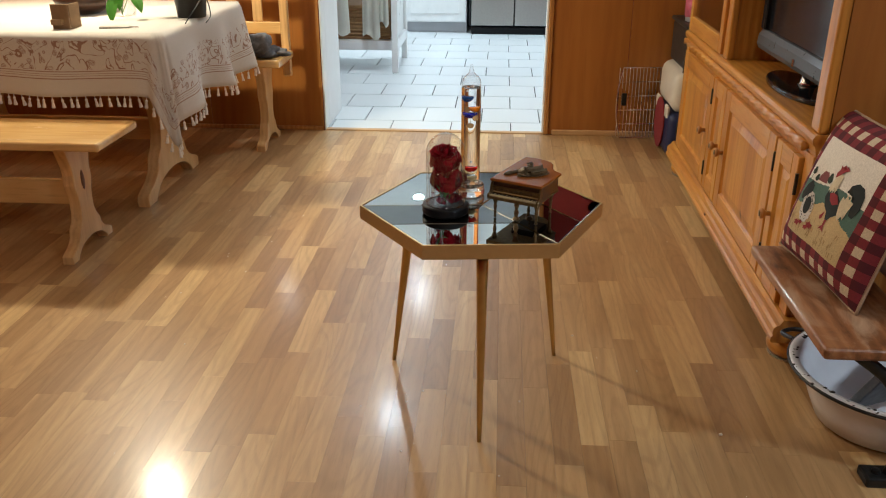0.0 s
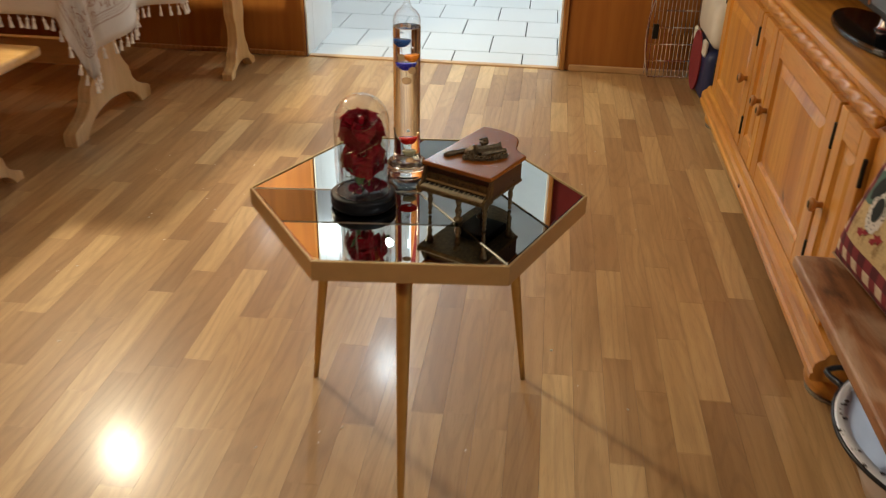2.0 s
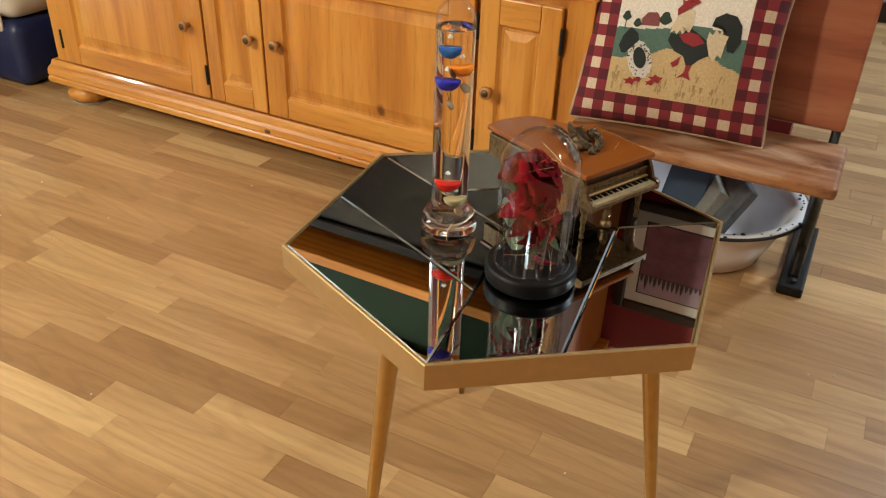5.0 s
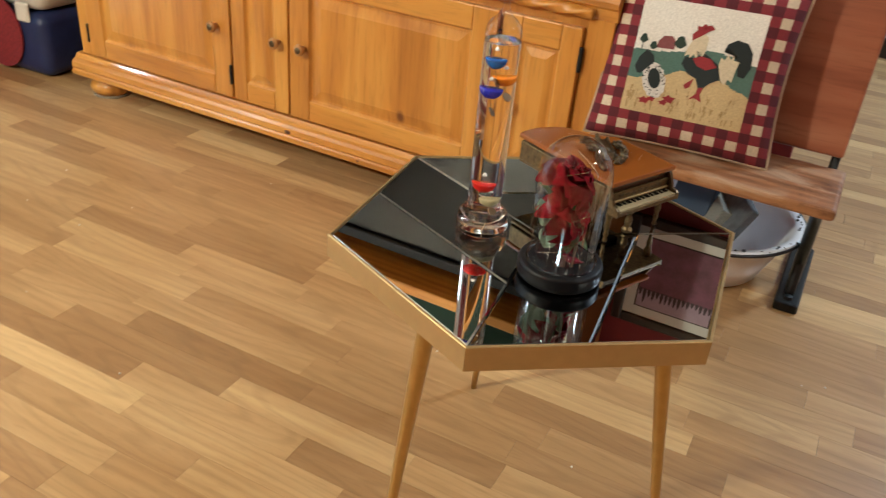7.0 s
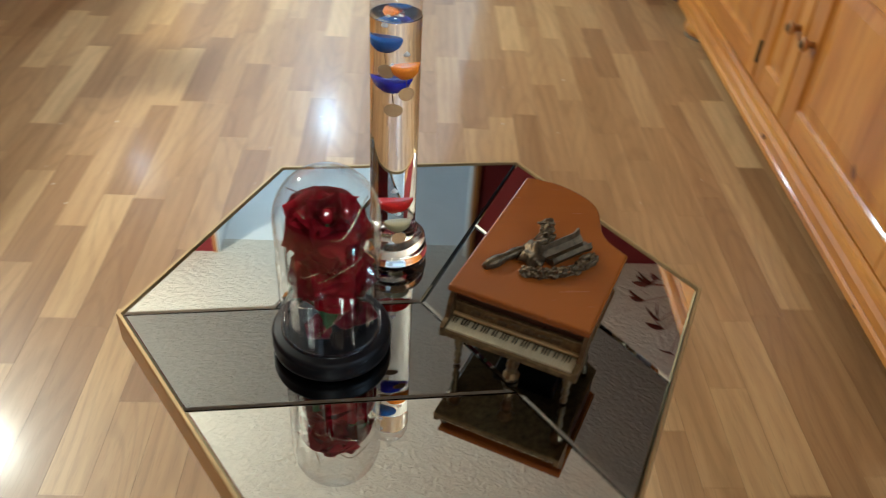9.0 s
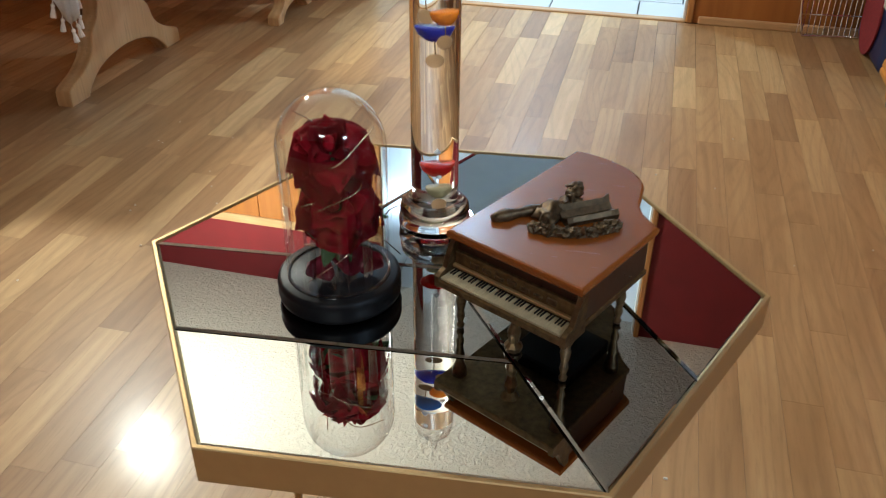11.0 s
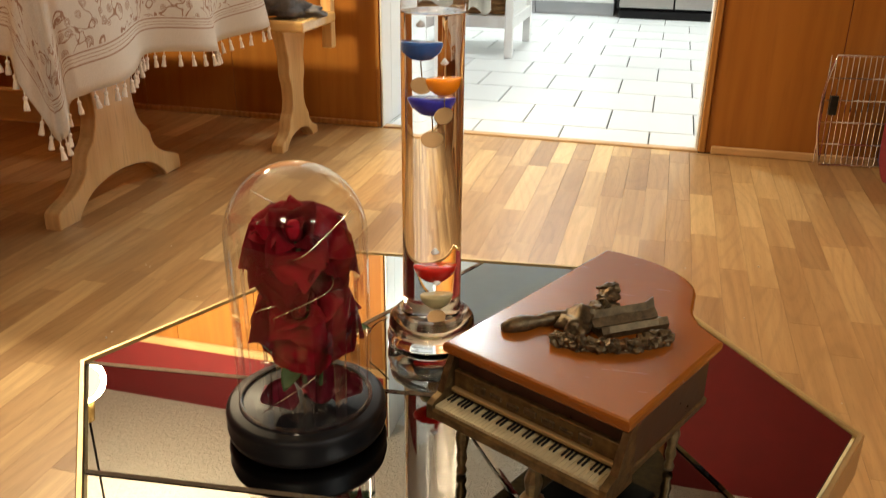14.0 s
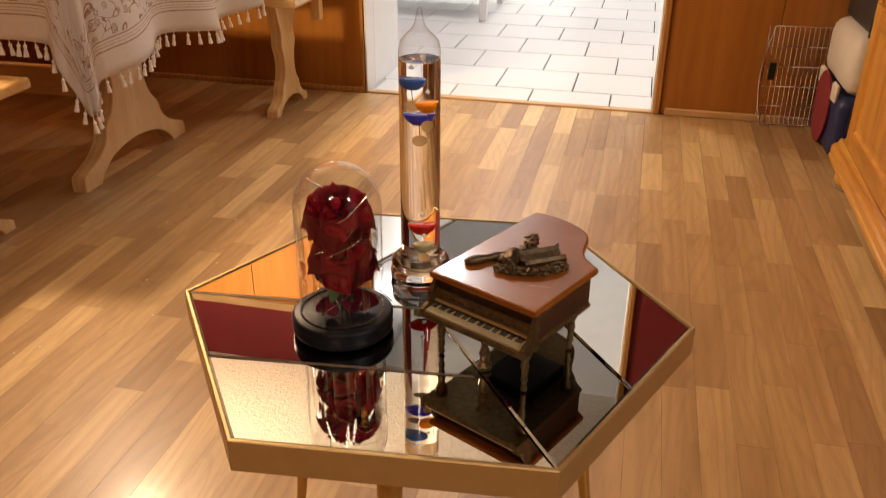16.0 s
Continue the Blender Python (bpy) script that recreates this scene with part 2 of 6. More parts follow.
FLOOR_TONES = ((0.36, 0.215, 0.094), (0.46, 0.288, 0.130), (0.56, 0.372, 0.178))
M = {
    "plank": wood("laminate", *FLOOR_TONES, "y", 0.36, 0.20, pieces="object", ring=0.10, pores=0.30, shine=0.155),
    "plank_far": wood("laminate_far", *FLOOR_TONES, "y", 0.36, 0.20, pieces="island", ring=0.10, pores=0.30, shine=0.155),
    "pine": wood("honey_pine", (0.36, 0.128, 0.018), (0.57, 0.245, 0.038), (0.69, 0.350, 0.070), "z", 0.34, 0.35, knots=5.5, grain=0.9),
    "pine_y": wood("honey_pine_level", (0.36, 0.128, 0.018), (0.57, 0.245, 0.038), (0.69, 0.350, 0.070), "y", 0.34, 0.35, knots=4.5, grain=0.9),
    "panel": wood("wall_panelling", (0.27, 0.095, 0.018), (0.36, 0.135, 0.025), (0.42, 0.17, 0.035), "z", 0.38, 0.2, grain=0.5, ring=0.10, pores=0.25),
    "beech": wood("pale_beech", (0.55, 0.32, 0.12), (0.66, 0.41, 0.17), (0.74, 0.50, 0.23), "z", 0.32, 0.5),
    "beech_x": wood("pale_beech_level", (0.58, 0.33, 0.11), (0.70, 0.43, 0.16), (0.78, 0.52, 0.22), "x", 0.22, 0.8),
    "oldwood": wood("old_varnished_oak", (0.12, 0.045, 0.016), (0.26, 0.105, 0.040), (0.38, 0.18, 0.075), "y", 0.45, 0.15, grain=0.8, wear=0.75),
    "redwood": wood("reddish_plank", (0.22, 0.07, 0.035), (0.32, 0.11, 0.055), (0.40, 0.16, 0.085), "y", 0.33, 0.4),
    "lid": wood("varnished_lid", (0.25, 0.072, 0.010), (0.265, 0.078, 0.011), (0.28, 0.085, 0.013), "x", 0.22, 0.30, grain=2.0, pores=0.02, ring=0.05, shine=0.05),
    "gilt": plain("dark_gilt", (0.16, 0.105, 0.045), 0.42, 0.75, 0.45, 160, 0.5),
    "bronze": plain("aged_bronze", (0.12, 0.085, 0.045), 0.45, 0.8, 0.5, 220, 0.6),
    "darkbody": plain("dark_brown_lacquer", (0.055, 0.022, 0.010), 0.30, 0.0, 0.3, 80, 0.2),
    "ivory": plain("ivory_keys", (0.50, 0.42, 0.25), 0.4, 0, 0.12, 90),
    "black": plain("black_plastic", (0.007, 0.007, 0.008), 0.42, 0, 0.2, 50),
    "blackgloss": plain("gloss_black", (0.008, 0.008, 0.009), 0.08, 0, 0.1, 20, 0.0),
    "gold": plain("satin_gold", (0.52, 0.34, 0.12), 0.34, 0.85, 0.06, 60, 0.05),
    "goldrim": plain("satin_gold_rim", (0.50, 0.35, 0.16), 0.45, 0.7, 0.05, 60, 0.05),
    "mirror": Nodes("clear_mirror", 0.0, 1.0, (0.84, 0.88, 0.86)).m,
    "mirror_grey": Nodes("smoked_mirror", 0.0, 1.0, (0.29, 0.30, 0.30)).m,
    "glass": glass("clear_glass"),
    "thin_glass": thin("thin_clear_glass", (0.985, 0.985, 0.985)),
    "liquid": glass("clear_liquid", (1, 1, 1), 1.36),
    "float": thin("thin_float_glass", (0.96, 0.96, 0.96), 0.3),
    "red_liquid": plain("red_liquid", (0.46, 0.012, 0.008), 0.05, 0, 0.05, 40, 0.0),
    "blue_liquid": plain("blue_liquid", (0.02, 0.10, 0.32), 0.08, 0, 0.05, 40, 0.0),
    "violet_liquid": plain("violet_liquid", (0.02, 0.025, 0.36), 0.08, 0, 0.05, 40, 0.0),
    "orange_liquid": plain("orange_liquid", (0.85, 0.24, 0.012), 0.08, 0, 0.05, 40, 0.0),
    "green_liquid": plain("green_liquid", (0.32, 0.27, 0.14), 0.05, 0, 0.05, 40, 0.0),
    "nib": plain("pale_glass_tip", (0.75, 0.75, 0.72), 0.08, 0, 0.05, 40, 0.0),
    "brass": metal("brass_tag", (0.24, 0.15, 0.075), 0.4),
    "steel": metal("brushed_steel", (0.42, 0.41, 0.38), 0.34),
    "chrome": metal("chrome", (0.8, 0.8, 0.82), 0.06),
    "petal": silk("red_silk_petal"),
    "petal_dark": plain("fallen_petal", (0.22, 0.008, 0.03), 0.6, 0, 0.3, 55, 0.2),
    "leaf": plain("silk_leaf", (0.10, 0.20, 0.075), 0.55, 0, 0.3, 90, 0.3),
    "leaf_pale": plain("pale_silk_leaf", (0.30, 0.42, 0.30), 0.55, 0, 0.2, 90, 0.3),
    "stem": plain("green_stem", (0.07, 0.14, 0.04), 0.5),
    "wire": metal("silver_wire", (0.75, 0.66, 0.50), 0.22),
    "white": plain("white_paint", (0.78, 0.80, 0.80), 0.45, 0, 0.03, 8, 0.05),
    "white_gloss": plain("white_gloss_paint", (0.78, 0.79, 0.78), 0.3, 0, 0.04, 12, 0.03),
    "ceiling": stipple("stippled_ceiling", (0.63, 0.59, 0.52)),
    "redwall": plain("dark_red_wall", (0.17, 0.010, 0.014), 0.65, 0, 0.12, 9, 0.1),
    "greywall": plain("grey_wall", (0.42, 0.43, 0.45), 0.8, 0, 0.05, 6, 0.1),
    "trim": wood("oak_trim", (0.30, 0.12, 0.03), (0.42, 0.19, 0.05), (0.52, 0.26, 0.08), "z", 0.4, 0.2),
    "trim_x": wood("pale_skirting", (0.45, 0.27, 0.12), (0.55, 0.34, 0.16), (0.62, 0.42, 0.22), "x", 0.4, 0.2),
    "tile": plain("white_floor_tile", (0.62, 0.65, 0.66), 0.30, 0, 0.025, 4, 0.0),
    "grout": plain("dark_grout", (0.045, 0.047, 0.048), 0.9, 0, 0.2, 60),
    "bed": plain("floor_underlay", (0.10, 0.05, 0.02), 0.9),
    "tassel": plain("cotton_tassel", (0.80, 0.74, 0.64), 0.9, 0, 0.08, 200, 0.4),
    "navy": plain("navy_plastic", (0.012, 0.022, 0.085), 0.4, 0, 0.15, 20),
    "ivory_plastic": plain("cream_plastic", (0.66, 0.62, 0.54), 0.45, 0, 0.06, 15),
    "enamel": plain("white_enamel", (0.80, 0.83, 0.88), 0.18, 0, 0.05, 14, 0.05),
    "chip": plain("chipped_black_enamel", (0.015, 0.016, 0.02), 0.35, 0.2, 0.3, 120, 0.2),
    "slate": plain("grey_worn_book", (0.10, 0.105, 0.11), 0.75, 0, 0.35, 40, 0.3),
    "paper": plain("page_edges", (0.24, 0.23, 0.19), 0.85, 0, 0.2, 200, 0.3),
    "bluebox": plain("blue_card", (0.03, 0.05, 0.08), 0.5, 0, 0.1, 20),
    "iron": plain("blackened_iron", (0.018, 0.020, 0.020), 0.38, 0.5, 0.35, 60, 0.4),
    "greycloth": plain("grey_cloth", (0.12, 0.12, 0.125), 0.9, 0, 0.25, 60, 0.5),
    "wicker": plain("wicker", (0.30, 0.16, 0.06), 0.7, 0, 0.35, 110, 0.8),
    "towel": plain("cream_towel", (0.74, 0.74, 0.66), 0.9, 0, 0.06, 120, 0.4),
    "cardboard": plain("brown_card", (0.28, 0.17, 0.08), 0.8, 0, 0.1, 30),
    "pot": plain("dark_pot", (0.03, 0.03, 0.03), 0.45, 0, 0.2, 30),
    "plantleaf": plain("green_leaf", (0.10, 0.30, 0.04), 0.4, 0, 0.25, 30, 0.1),
    "soil": plain("soil", (0.03, 0.02, 0.015), 0.95, 0, 0.4, 90, 0.8),
    "tvgrey": plain("grey_bezel", (0.10, 0.11, 0.12), 0.3, 0.3, 0.08, 30),
    "screen": plain("dark_screen", (0.010, 0.010, 0.012), 0.15, 0, 0.1, 5, 0.0),
    "green": plain("shaded_green", (0.003, 0.024, 0.010), 0.8, 0, 0.25, 12, 0.2),
    "crumb": plain("crumb", (0.78, 0.72, 0.60), 0.9, 0, 0.1, 200),
    "redplush": plain("red_plush", (0.22, 0.02, 0.025), 0.95, 0, 0.3, 120, 0.6),
    "mat": plain("picture_mount", (0.55, 0.56, 0.53), 0.8, 0, 0.05, 20),
    "print": plain("purple_print", (0.14, 0.055, 0.085), 0.7, 0, 0.35, 22),
    "printsky": plain("print_sky_lavender", (0.33, 0.25, 0.32), 0.7, 0, 0.15, 22),
    "printdark": plain("print_dark", (0.045, 0.03, 0.04), 0.7, 0, 0.2, 22),
    "frame": plain("dark_frame", (0.022, 0.012, 0.008), 0.4, 0, 0.2, 30),
    "felt": plain("felt_pad", (0.30, 0.25, 0.18), 0.95, 0, 0.3, 150, 0.8),
    "dryleaf": plain("dried_red_leaves", (0.16, 0.035, 0.025), 0.8, 0, 0.3, 50),
    "pinktub": plain("pink_label", (0.55, 0.12, 0.20), 0.5, 0, 0.3, 40),
    "brown": plain("brown_knot", (0.10, 0.035, 0.012), 0.5, 0, 0.3, 60),
    "heart": plain("terracotta_heart", (0.60, 0.30, 0.22), 0.6, 0, 0.1, 30),
}


def emitter(name, colour, strength):
    n = Nodes(name, 0.5, 0, colour)
    n.set("Emission Color", (*colour, 1))
    n.set("Emission Strength", strength)
    return n.m


M["bulb_cool"] = emitter("cool_lamp_disc", COOL, 40.0)
M["bulb_warm"] = emitter("warm_bulb", WARM, 3.5)
# glow for an added wall disc that the floor reflects as a glint
M["glint"] = emitter("glint_disc_glow", COOL, 55.0)
M["black"].node_tree.nodes["Principled BSDF"].inputs["Specular IOR Level"].default_value = 0.2

# ---- mesh helpers ----
BASE = {}
SITE = [Matrix()]


def site(x=0.0, y=0.0, z=0.0, scale=(1, 1, 1), turn=0.0, about=(0, 0, 0)):
    """Where the next things stand: their plan, stretched and turned about a point, then moved."""
    a = Vector(about)
    SITE[0] = Matrix.Translation(a + Vector((x, y, z))) @ pose(0, 0, 0, 0, 0, turn) @ Matrix.Diagonal((*scale, 1)) @ Matrix.Translation(-a)


def thing(name, at, label, category, group="", kind=""):
    ob = new(name)
    ob.empty_display_size = 0.05
    at = SITE[0] @ Vector(at)
    ob.location = at
    BASE[ob] = Vector(at)
    return tagged(ob, label, category, group, kind)


def part(name, bm, material, parent, label="", smooth=False):
    """One mesh, given in world places, under a thing or a part."""
    me = bpy.data.meshes.new(name)
    base = BASE[parent]
    bm.transform(Matrix.Translation(-base) @ SITE[0])
    for f in bm.faces:
        f.smooth = smooth
    bm.to_mesh(me)
    bm.free()
    me.materials.append(M[material] if isinstance(material, str) else material)
    ob = new(name, me)
    ob.parent = parent
    BASE[ob] = base
    return tagged(ob, label)


def solo(name, bm, material, at, label="", category="", kind="", smooth=False, group=""):
    """A thing of one mesh."""
    me = bpy.data.meshes.new(name)
    at = SITE[0] @ Vector(at)
    bm.transform(Matrix.Translation(-at) @ SITE[0])
    for f in bm.faces:
        f.smooth = smooth
    bm.to_mesh(me)
    bm.free()
    me.materials.append(M[material] if isinstance(material, str) else material)
    ob = new(name, me)
    ob.location = at
    BASE[ob] = Vector(at)
    return tagged(ob, label, category, group, kind)


def box(x0, x1, y0, y1, z0, z1, bevel=0.0, seg=1, bm=None):
    bm2 = bmesh.new()
    bmesh.ops.create_cube(bm2, size=1, matrix=Matrix.Translation(((x0 + x1) / 2, (y0 + y1) / 2, (z0 + z1) / 2)) @ Matrix.Diagonal((x1 - x0, y1 - y0, z1 - z0, 1)))
    if bevel:
        bmesh.ops.bevel(bm2, geom=bm2.edges[:], offset=bevel, segments=seg, profile=0.5, affect="EDGES")
    return join(bm, bm2)


def join(bm, bm2):
    if bm is None:
        return bm2
    me = bpy.data.meshes.new("tmp")
    bm2.to_mesh(me)
    bm2.free()
    bm.from_mesh(me)
    bpy.data.meshes.remove(me)
    return bm


def lathe(profile, seg=40, at=(0, 0, 0), bm=None, close=False):
    """Turns (radius, height) points about the z axis."""
    b = bmesh.new()
    rings = []
    for r, z in profile:
        if r < 1e-5:
            rings.append([b.verts.new((0, 0, z))])
        else:
            rings.append([b.verts.new((r * math.cos(2 * math.pi * i / seg), r * math.sin(2 * math.pi * i / seg), z)) for i in range(seg)])
    pairs = list(zip(rings, rings[1:])) + ([(rings[-1], rings[0])] if close else [])
    for p, q in pairs:
        for i in range(seg):
            j = (i + 1) % seg
            if len(p) == 1 and len(q) == 1:
                continue
            if len(p) == 1:
                b.faces.new((p[0], q[j], q[i]))
            elif len(q) == 1:
                b.faces.new((p[i], p[j], q[0]))
            else:
                b.faces.new((p[i], p[j], q[j], q[i]))
    bmesh.ops.recalc_face_normals(b, faces=b.faces[:])
    b.transform(Matrix.Translation(at))
    return join(bm, b)


def tube(points, radius, seg=8, bm=None, closed=False):
    """A round bar along points; radius may be a list."""
    b = bmesh.new()
    pts = [Vector(p) for p in points]
    n = len(pts)
    rad = radius if isinstance(radius, (list, tuple)) else [radius] * n
    rings, up = [], None
    for i, p in enumerate(pts):
        d = (pts[(i + 1) % n if closed else min(i + 1, n - 1)] - pts[(i - 1) % n if closed else max(i - 1, 0)]).normalized()
        if up is None:
            up = d.orthogonal().normalized()
        up = (up - d * up.dot(d)).normalized()
        side = d.cross(up)
        rings.append([b.verts.new(p + rad[i] * (math.cos(2 * math.pi * k / seg) * up + math.sin(2 * math.pi * k / seg) * side)) for k in range(seg)])
    for p, q in list(zip(rings, rings[1:])) + ([(rings[-1], rings[0])] if closed else []):
        for k in range(seg):
            b.faces.new((p[k], p[(k + 1) % seg], q[(k + 1) % seg], q[k]))
    if not closed:
        b.faces.new(rings[0][::-1])
        b.faces.new(rings[-1])
    bmesh.ops.recalc_face_normals(b, faces=b.faces[:])
    return join(bm, b)


def prism(poly, z0, z1, m=None, bevel=0.0, seg=2, bm=None):
    """A flat outline (u, v) given thickness from z0 to z1, then placed by m."""
    b = bmesh.new()
    lo = [b.verts.new((u, v, z0)) for u, v in poly]
    hi = [b.verts.new((u, v, z1)) for u, v in poly]
    n = len(poly)
    b.faces.new(lo[::-1])
    top = b.faces.new(hi)
    for i in range(n):
        b.faces.new((lo[i], lo[(i + 1) % n], hi[(i + 1) % n], hi[i]))
    bmesh.ops.recalc_face_normals(b, faces=b.faces[:])
    if bevel:
        ed = [e for f in b.faces if len(f.verts) == n and n > 4 or f is top for e in f.edges]
        bmesh.ops.bevel(b, geom=list(set(ed)), offset=bevel, segments=seg, profile=0.5, affect="EDGES")
    if m is not None:
        b.transform(m)
    return join(bm, b)


def frame_axes(o, ux, uy):
    """A pose whose u, v axes are ux, uy at o."""
    a, c = Vector(ux).normalized(), Vector(uy).normalized()
    w = a.cross(c)
    return Matrix(((a.x, c.x, w.x, o[0]), (a.y, c.y, w.y, o[1]), (a.z, c.z, w.z, o[2]), (0, 0, 0, 1)))


def curve(points, steps=6):
    """A smooth closed or open run through points (Catmull-Rom)."""
    out, n = [], len(points)
    for i in range(n - 1):
        p0, p1, p2, p3 = (Vector(points[max(0, min(n - 1, i + k))]) for k in (-1, 0, 1, 2))
        for s in range(steps):
            t = s / steps
            out.append(0.5 * ((2 * p1) + (p2 - p0) * t + (2 * p0 - 5 * p1 + 4 * p2 - p3) * t * t + (3 * p1 - p0 - 3 * p2 + p3) * t ** 3))
    out.append(Vector(points[-1]))
    return out


def blob(at, size, seed, rough=0.25, sub=2, bm=None):
    """A lumpy small mass."""
    b = bmesh.new()
    bmesh.ops.create_icosphere(b, subdivisions=sub, radius=1)
    for v in b.verts:
        v.co *= 1 + rough * noise.noise(v.co * 1.7 + Vector((seed * 3.1, seed * 1.7, seed)))
    b.transform(Matrix.Translation(at) @ Matrix.Diagonal((*size, 1)))
    return join(bm, b)

# ---- the large structure ----
CEIL, NY = 2.46, 2.155


def wall(name, *dims, material="redwall", label="dark red painted wall"):
    x0, x1, y0, y1, z0, z1 = dims
    return solo(name, box(*dims), material, ((x0 + x1) / 2, (y0 + y1) / 2, z0), label, "wall", "structure")


wall_nw = wall("wall_north_west", -3.2, -0.92, NY, 2.255, 0, CEIL, label="honey-brown panelled wall, dark red above")
wall_ne = wall("wall_north_east", 0.29, 1.42, NY, 2.255, 0, CEIL, label="honey-brown panelled wall, dark red above")
wall("wall_east", 1.32, 1.42, -0.60, NY, 0, CEIL)
wall("wall_west", -3.3, -3.2, -3.9, 2.255, 0, CEIL)
wall("wall_south", -3.2, 3.4, -3.9, -3.8, 0, CEIL)
wall("wall_hall_north", 1.42, 3.4, 0.4, 0.5, 0, CEIL, material="greywall", label="plain grey hall wall")
wall("wall_hall_east", 3.4, 3.5, -3.9, 0.5, 0, CEIL, material="greywall", label="plain grey hall wall")
solo("baseboard_hall", box(3.38, 3.4, -3.8, 0.4, 0, 0.09, 0.004), "frame", (3.39, -1.7, 0), "dark hall skirting board", "skirting", "structure")
solo("ceiling", box(-3.3, 3.5, -3.9, 2.255, CEIL, CEIL + 0.1), "ceiling", (0, -1, CEIL), "off-white stippled ceiling", "ceiling", "structure")
solo("kitchen_ceiling", box(-2.9, 2.0, 2.255, 6.6, CEIL, CEIL + 0.1), "white", (0, 4, CEIL), "plain white kitchen ceiling", "ceiling", "structure")
wall("wall_kitchen_north", -2.8, 1.9, 6.4, 6.5, 0, CEIL, material="white", label="plain white kitchen wall")
wall("wall_kitchen_west", -2.9, -2.8, 2.255, 6.5, 0, CEIL, material="white", label="plain white kitchen wall")
wall("wall_kitchen_east", 1.9, 2.0, 2.255, 6.5, 0, CEIL, material="white", label="plain white kitchen wall")
# boards of the panelling, with grooves between them
for root, a, b, top in ((wall_nw, -3.18, -0.922, 2.1), (wall_ne, 0.296, 1.31, 1.2)):
    x, k = b, 0
    while x > a + 0.02:
        wd = (0.62, 0.41, 0.62, 0.50)[k % 4]
        part("panel", box(max(a, x - wd) + 0.0015, x - 0.0015, NY - 0.007, NY, 0.0, top, 0.0012), "panel", root)
        x, k = x - wd, k + 1
    part("trim_strip", box(a, b, NY - 0.014, NY, top + 0.001, top + 0.045, 0.004), "trim_x", root, "pale wooden capping strip")
solo("baseboard_west", box(-3.18, -0.93, NY - 0.02, NY - 0.0075, 0, 0.022, 0.003), "trim", (-2, NY - 0.01, 0), "narrow brown skirting strip", "skirting", "structure")
solo("baseboard_east", box(0.315, 1.31, NY - 0.024, NY - 0.0075, 0, 0.028, 0.004), "trim_x", (0.8, NY - 0.01, 0), "pale wooden skirting strip", "skirting", "structure")
solo("trim_opening_east", box(0.272, 0.296, NY - 0.016, 2.257, 0, CEIL, 0.004), "trim", (0.285, 2.2, 0), "brown wooden casing of the kitchen opening", "door casing", "structure")
solo("trim_opening_west", box(-0.936, -0.922, NY - 0.012, NY - 0.0075, 0, CEIL, 0.002), "trim", (-0.84, NY, 0), "brown wooden edge strip of the kitchen opening", "door casing", "structure")
solo("jamb_east", box(0.262, 0.2715, 2.165, 2.257, 0, CEIL, 0.002), "white", (0.268, 2.2, 0), "white painted lining of the opening", "door casing", "structure")
solo("jamb_west", box(-1.02, -0.912, 2.2555, 2.62, 0, CEIL, 0.003), "white", (-0.96, 2.45, 0), "white painted return wall beside the opening", "wall", "structure")
solo("jamb_lining", box(-0.9195, -0.912, 2.149, 2.255, 0, CEIL, 0.001), "white", (-0.916, 2.2, 0), "white painted lining of the opening", "door casing", "structure")
solo("threshold", box(-0.912, 0.272, 2.141, 2.179, -0.004, 0.007, 0.003), "trim_x", (-0.32, 2.155, 0), "pale wooden threshold strip", "threshold", "structure")

# ---- the hexagonal mirror table ----
CX, CY, RAD, TOP = -0.0084, -0.3591, 0.2951, 0.5


def hexa(k, r=RAD):
    a = radians(5.9 + 60 * k)
    return Vector((CX + r * math.cos(a), CY + r * math.sin(a), 0))


table = thing("side_table", (CX, CY, 0), "hexagonal mirror-topped side table with satin gold rim and three legs", "table")
rim = bmesh.new()
ring = []
for r, z in ((RAD, TOP - 0.034), (RAD, TOP - 0.001), (RAD - 0.001, TOP), (RAD - 0.0045, TOP), (RAD - 0.0045, TOP - 0.03), (RAD - 0.02, TOP - 0.034)):
    ring.append([rim.verts.new(hexa(k, r) + Vector((0, 0, z))) for k in range(6)])
for p, q in zip(ring, ring[1:] + ring[:1]):
    for k in range(6):
        rim.faces.new((p[k], p[(k + 1) % 6], q[(k + 1) % 6], q[k]))
bmesh.ops.recalc_face_normals(rim, faces=rim.faces[:])
part("rim", rim, "goldrim", table, "satin gold metal rim")
part("underside", prism([hexa(k, RAD - 0.006).xy for k in range(6)], TOP - 0.03, TOP - 0.0085), "black", table)
c0 = Vector((CX, CY, 0))
RI = RAD - 0.005


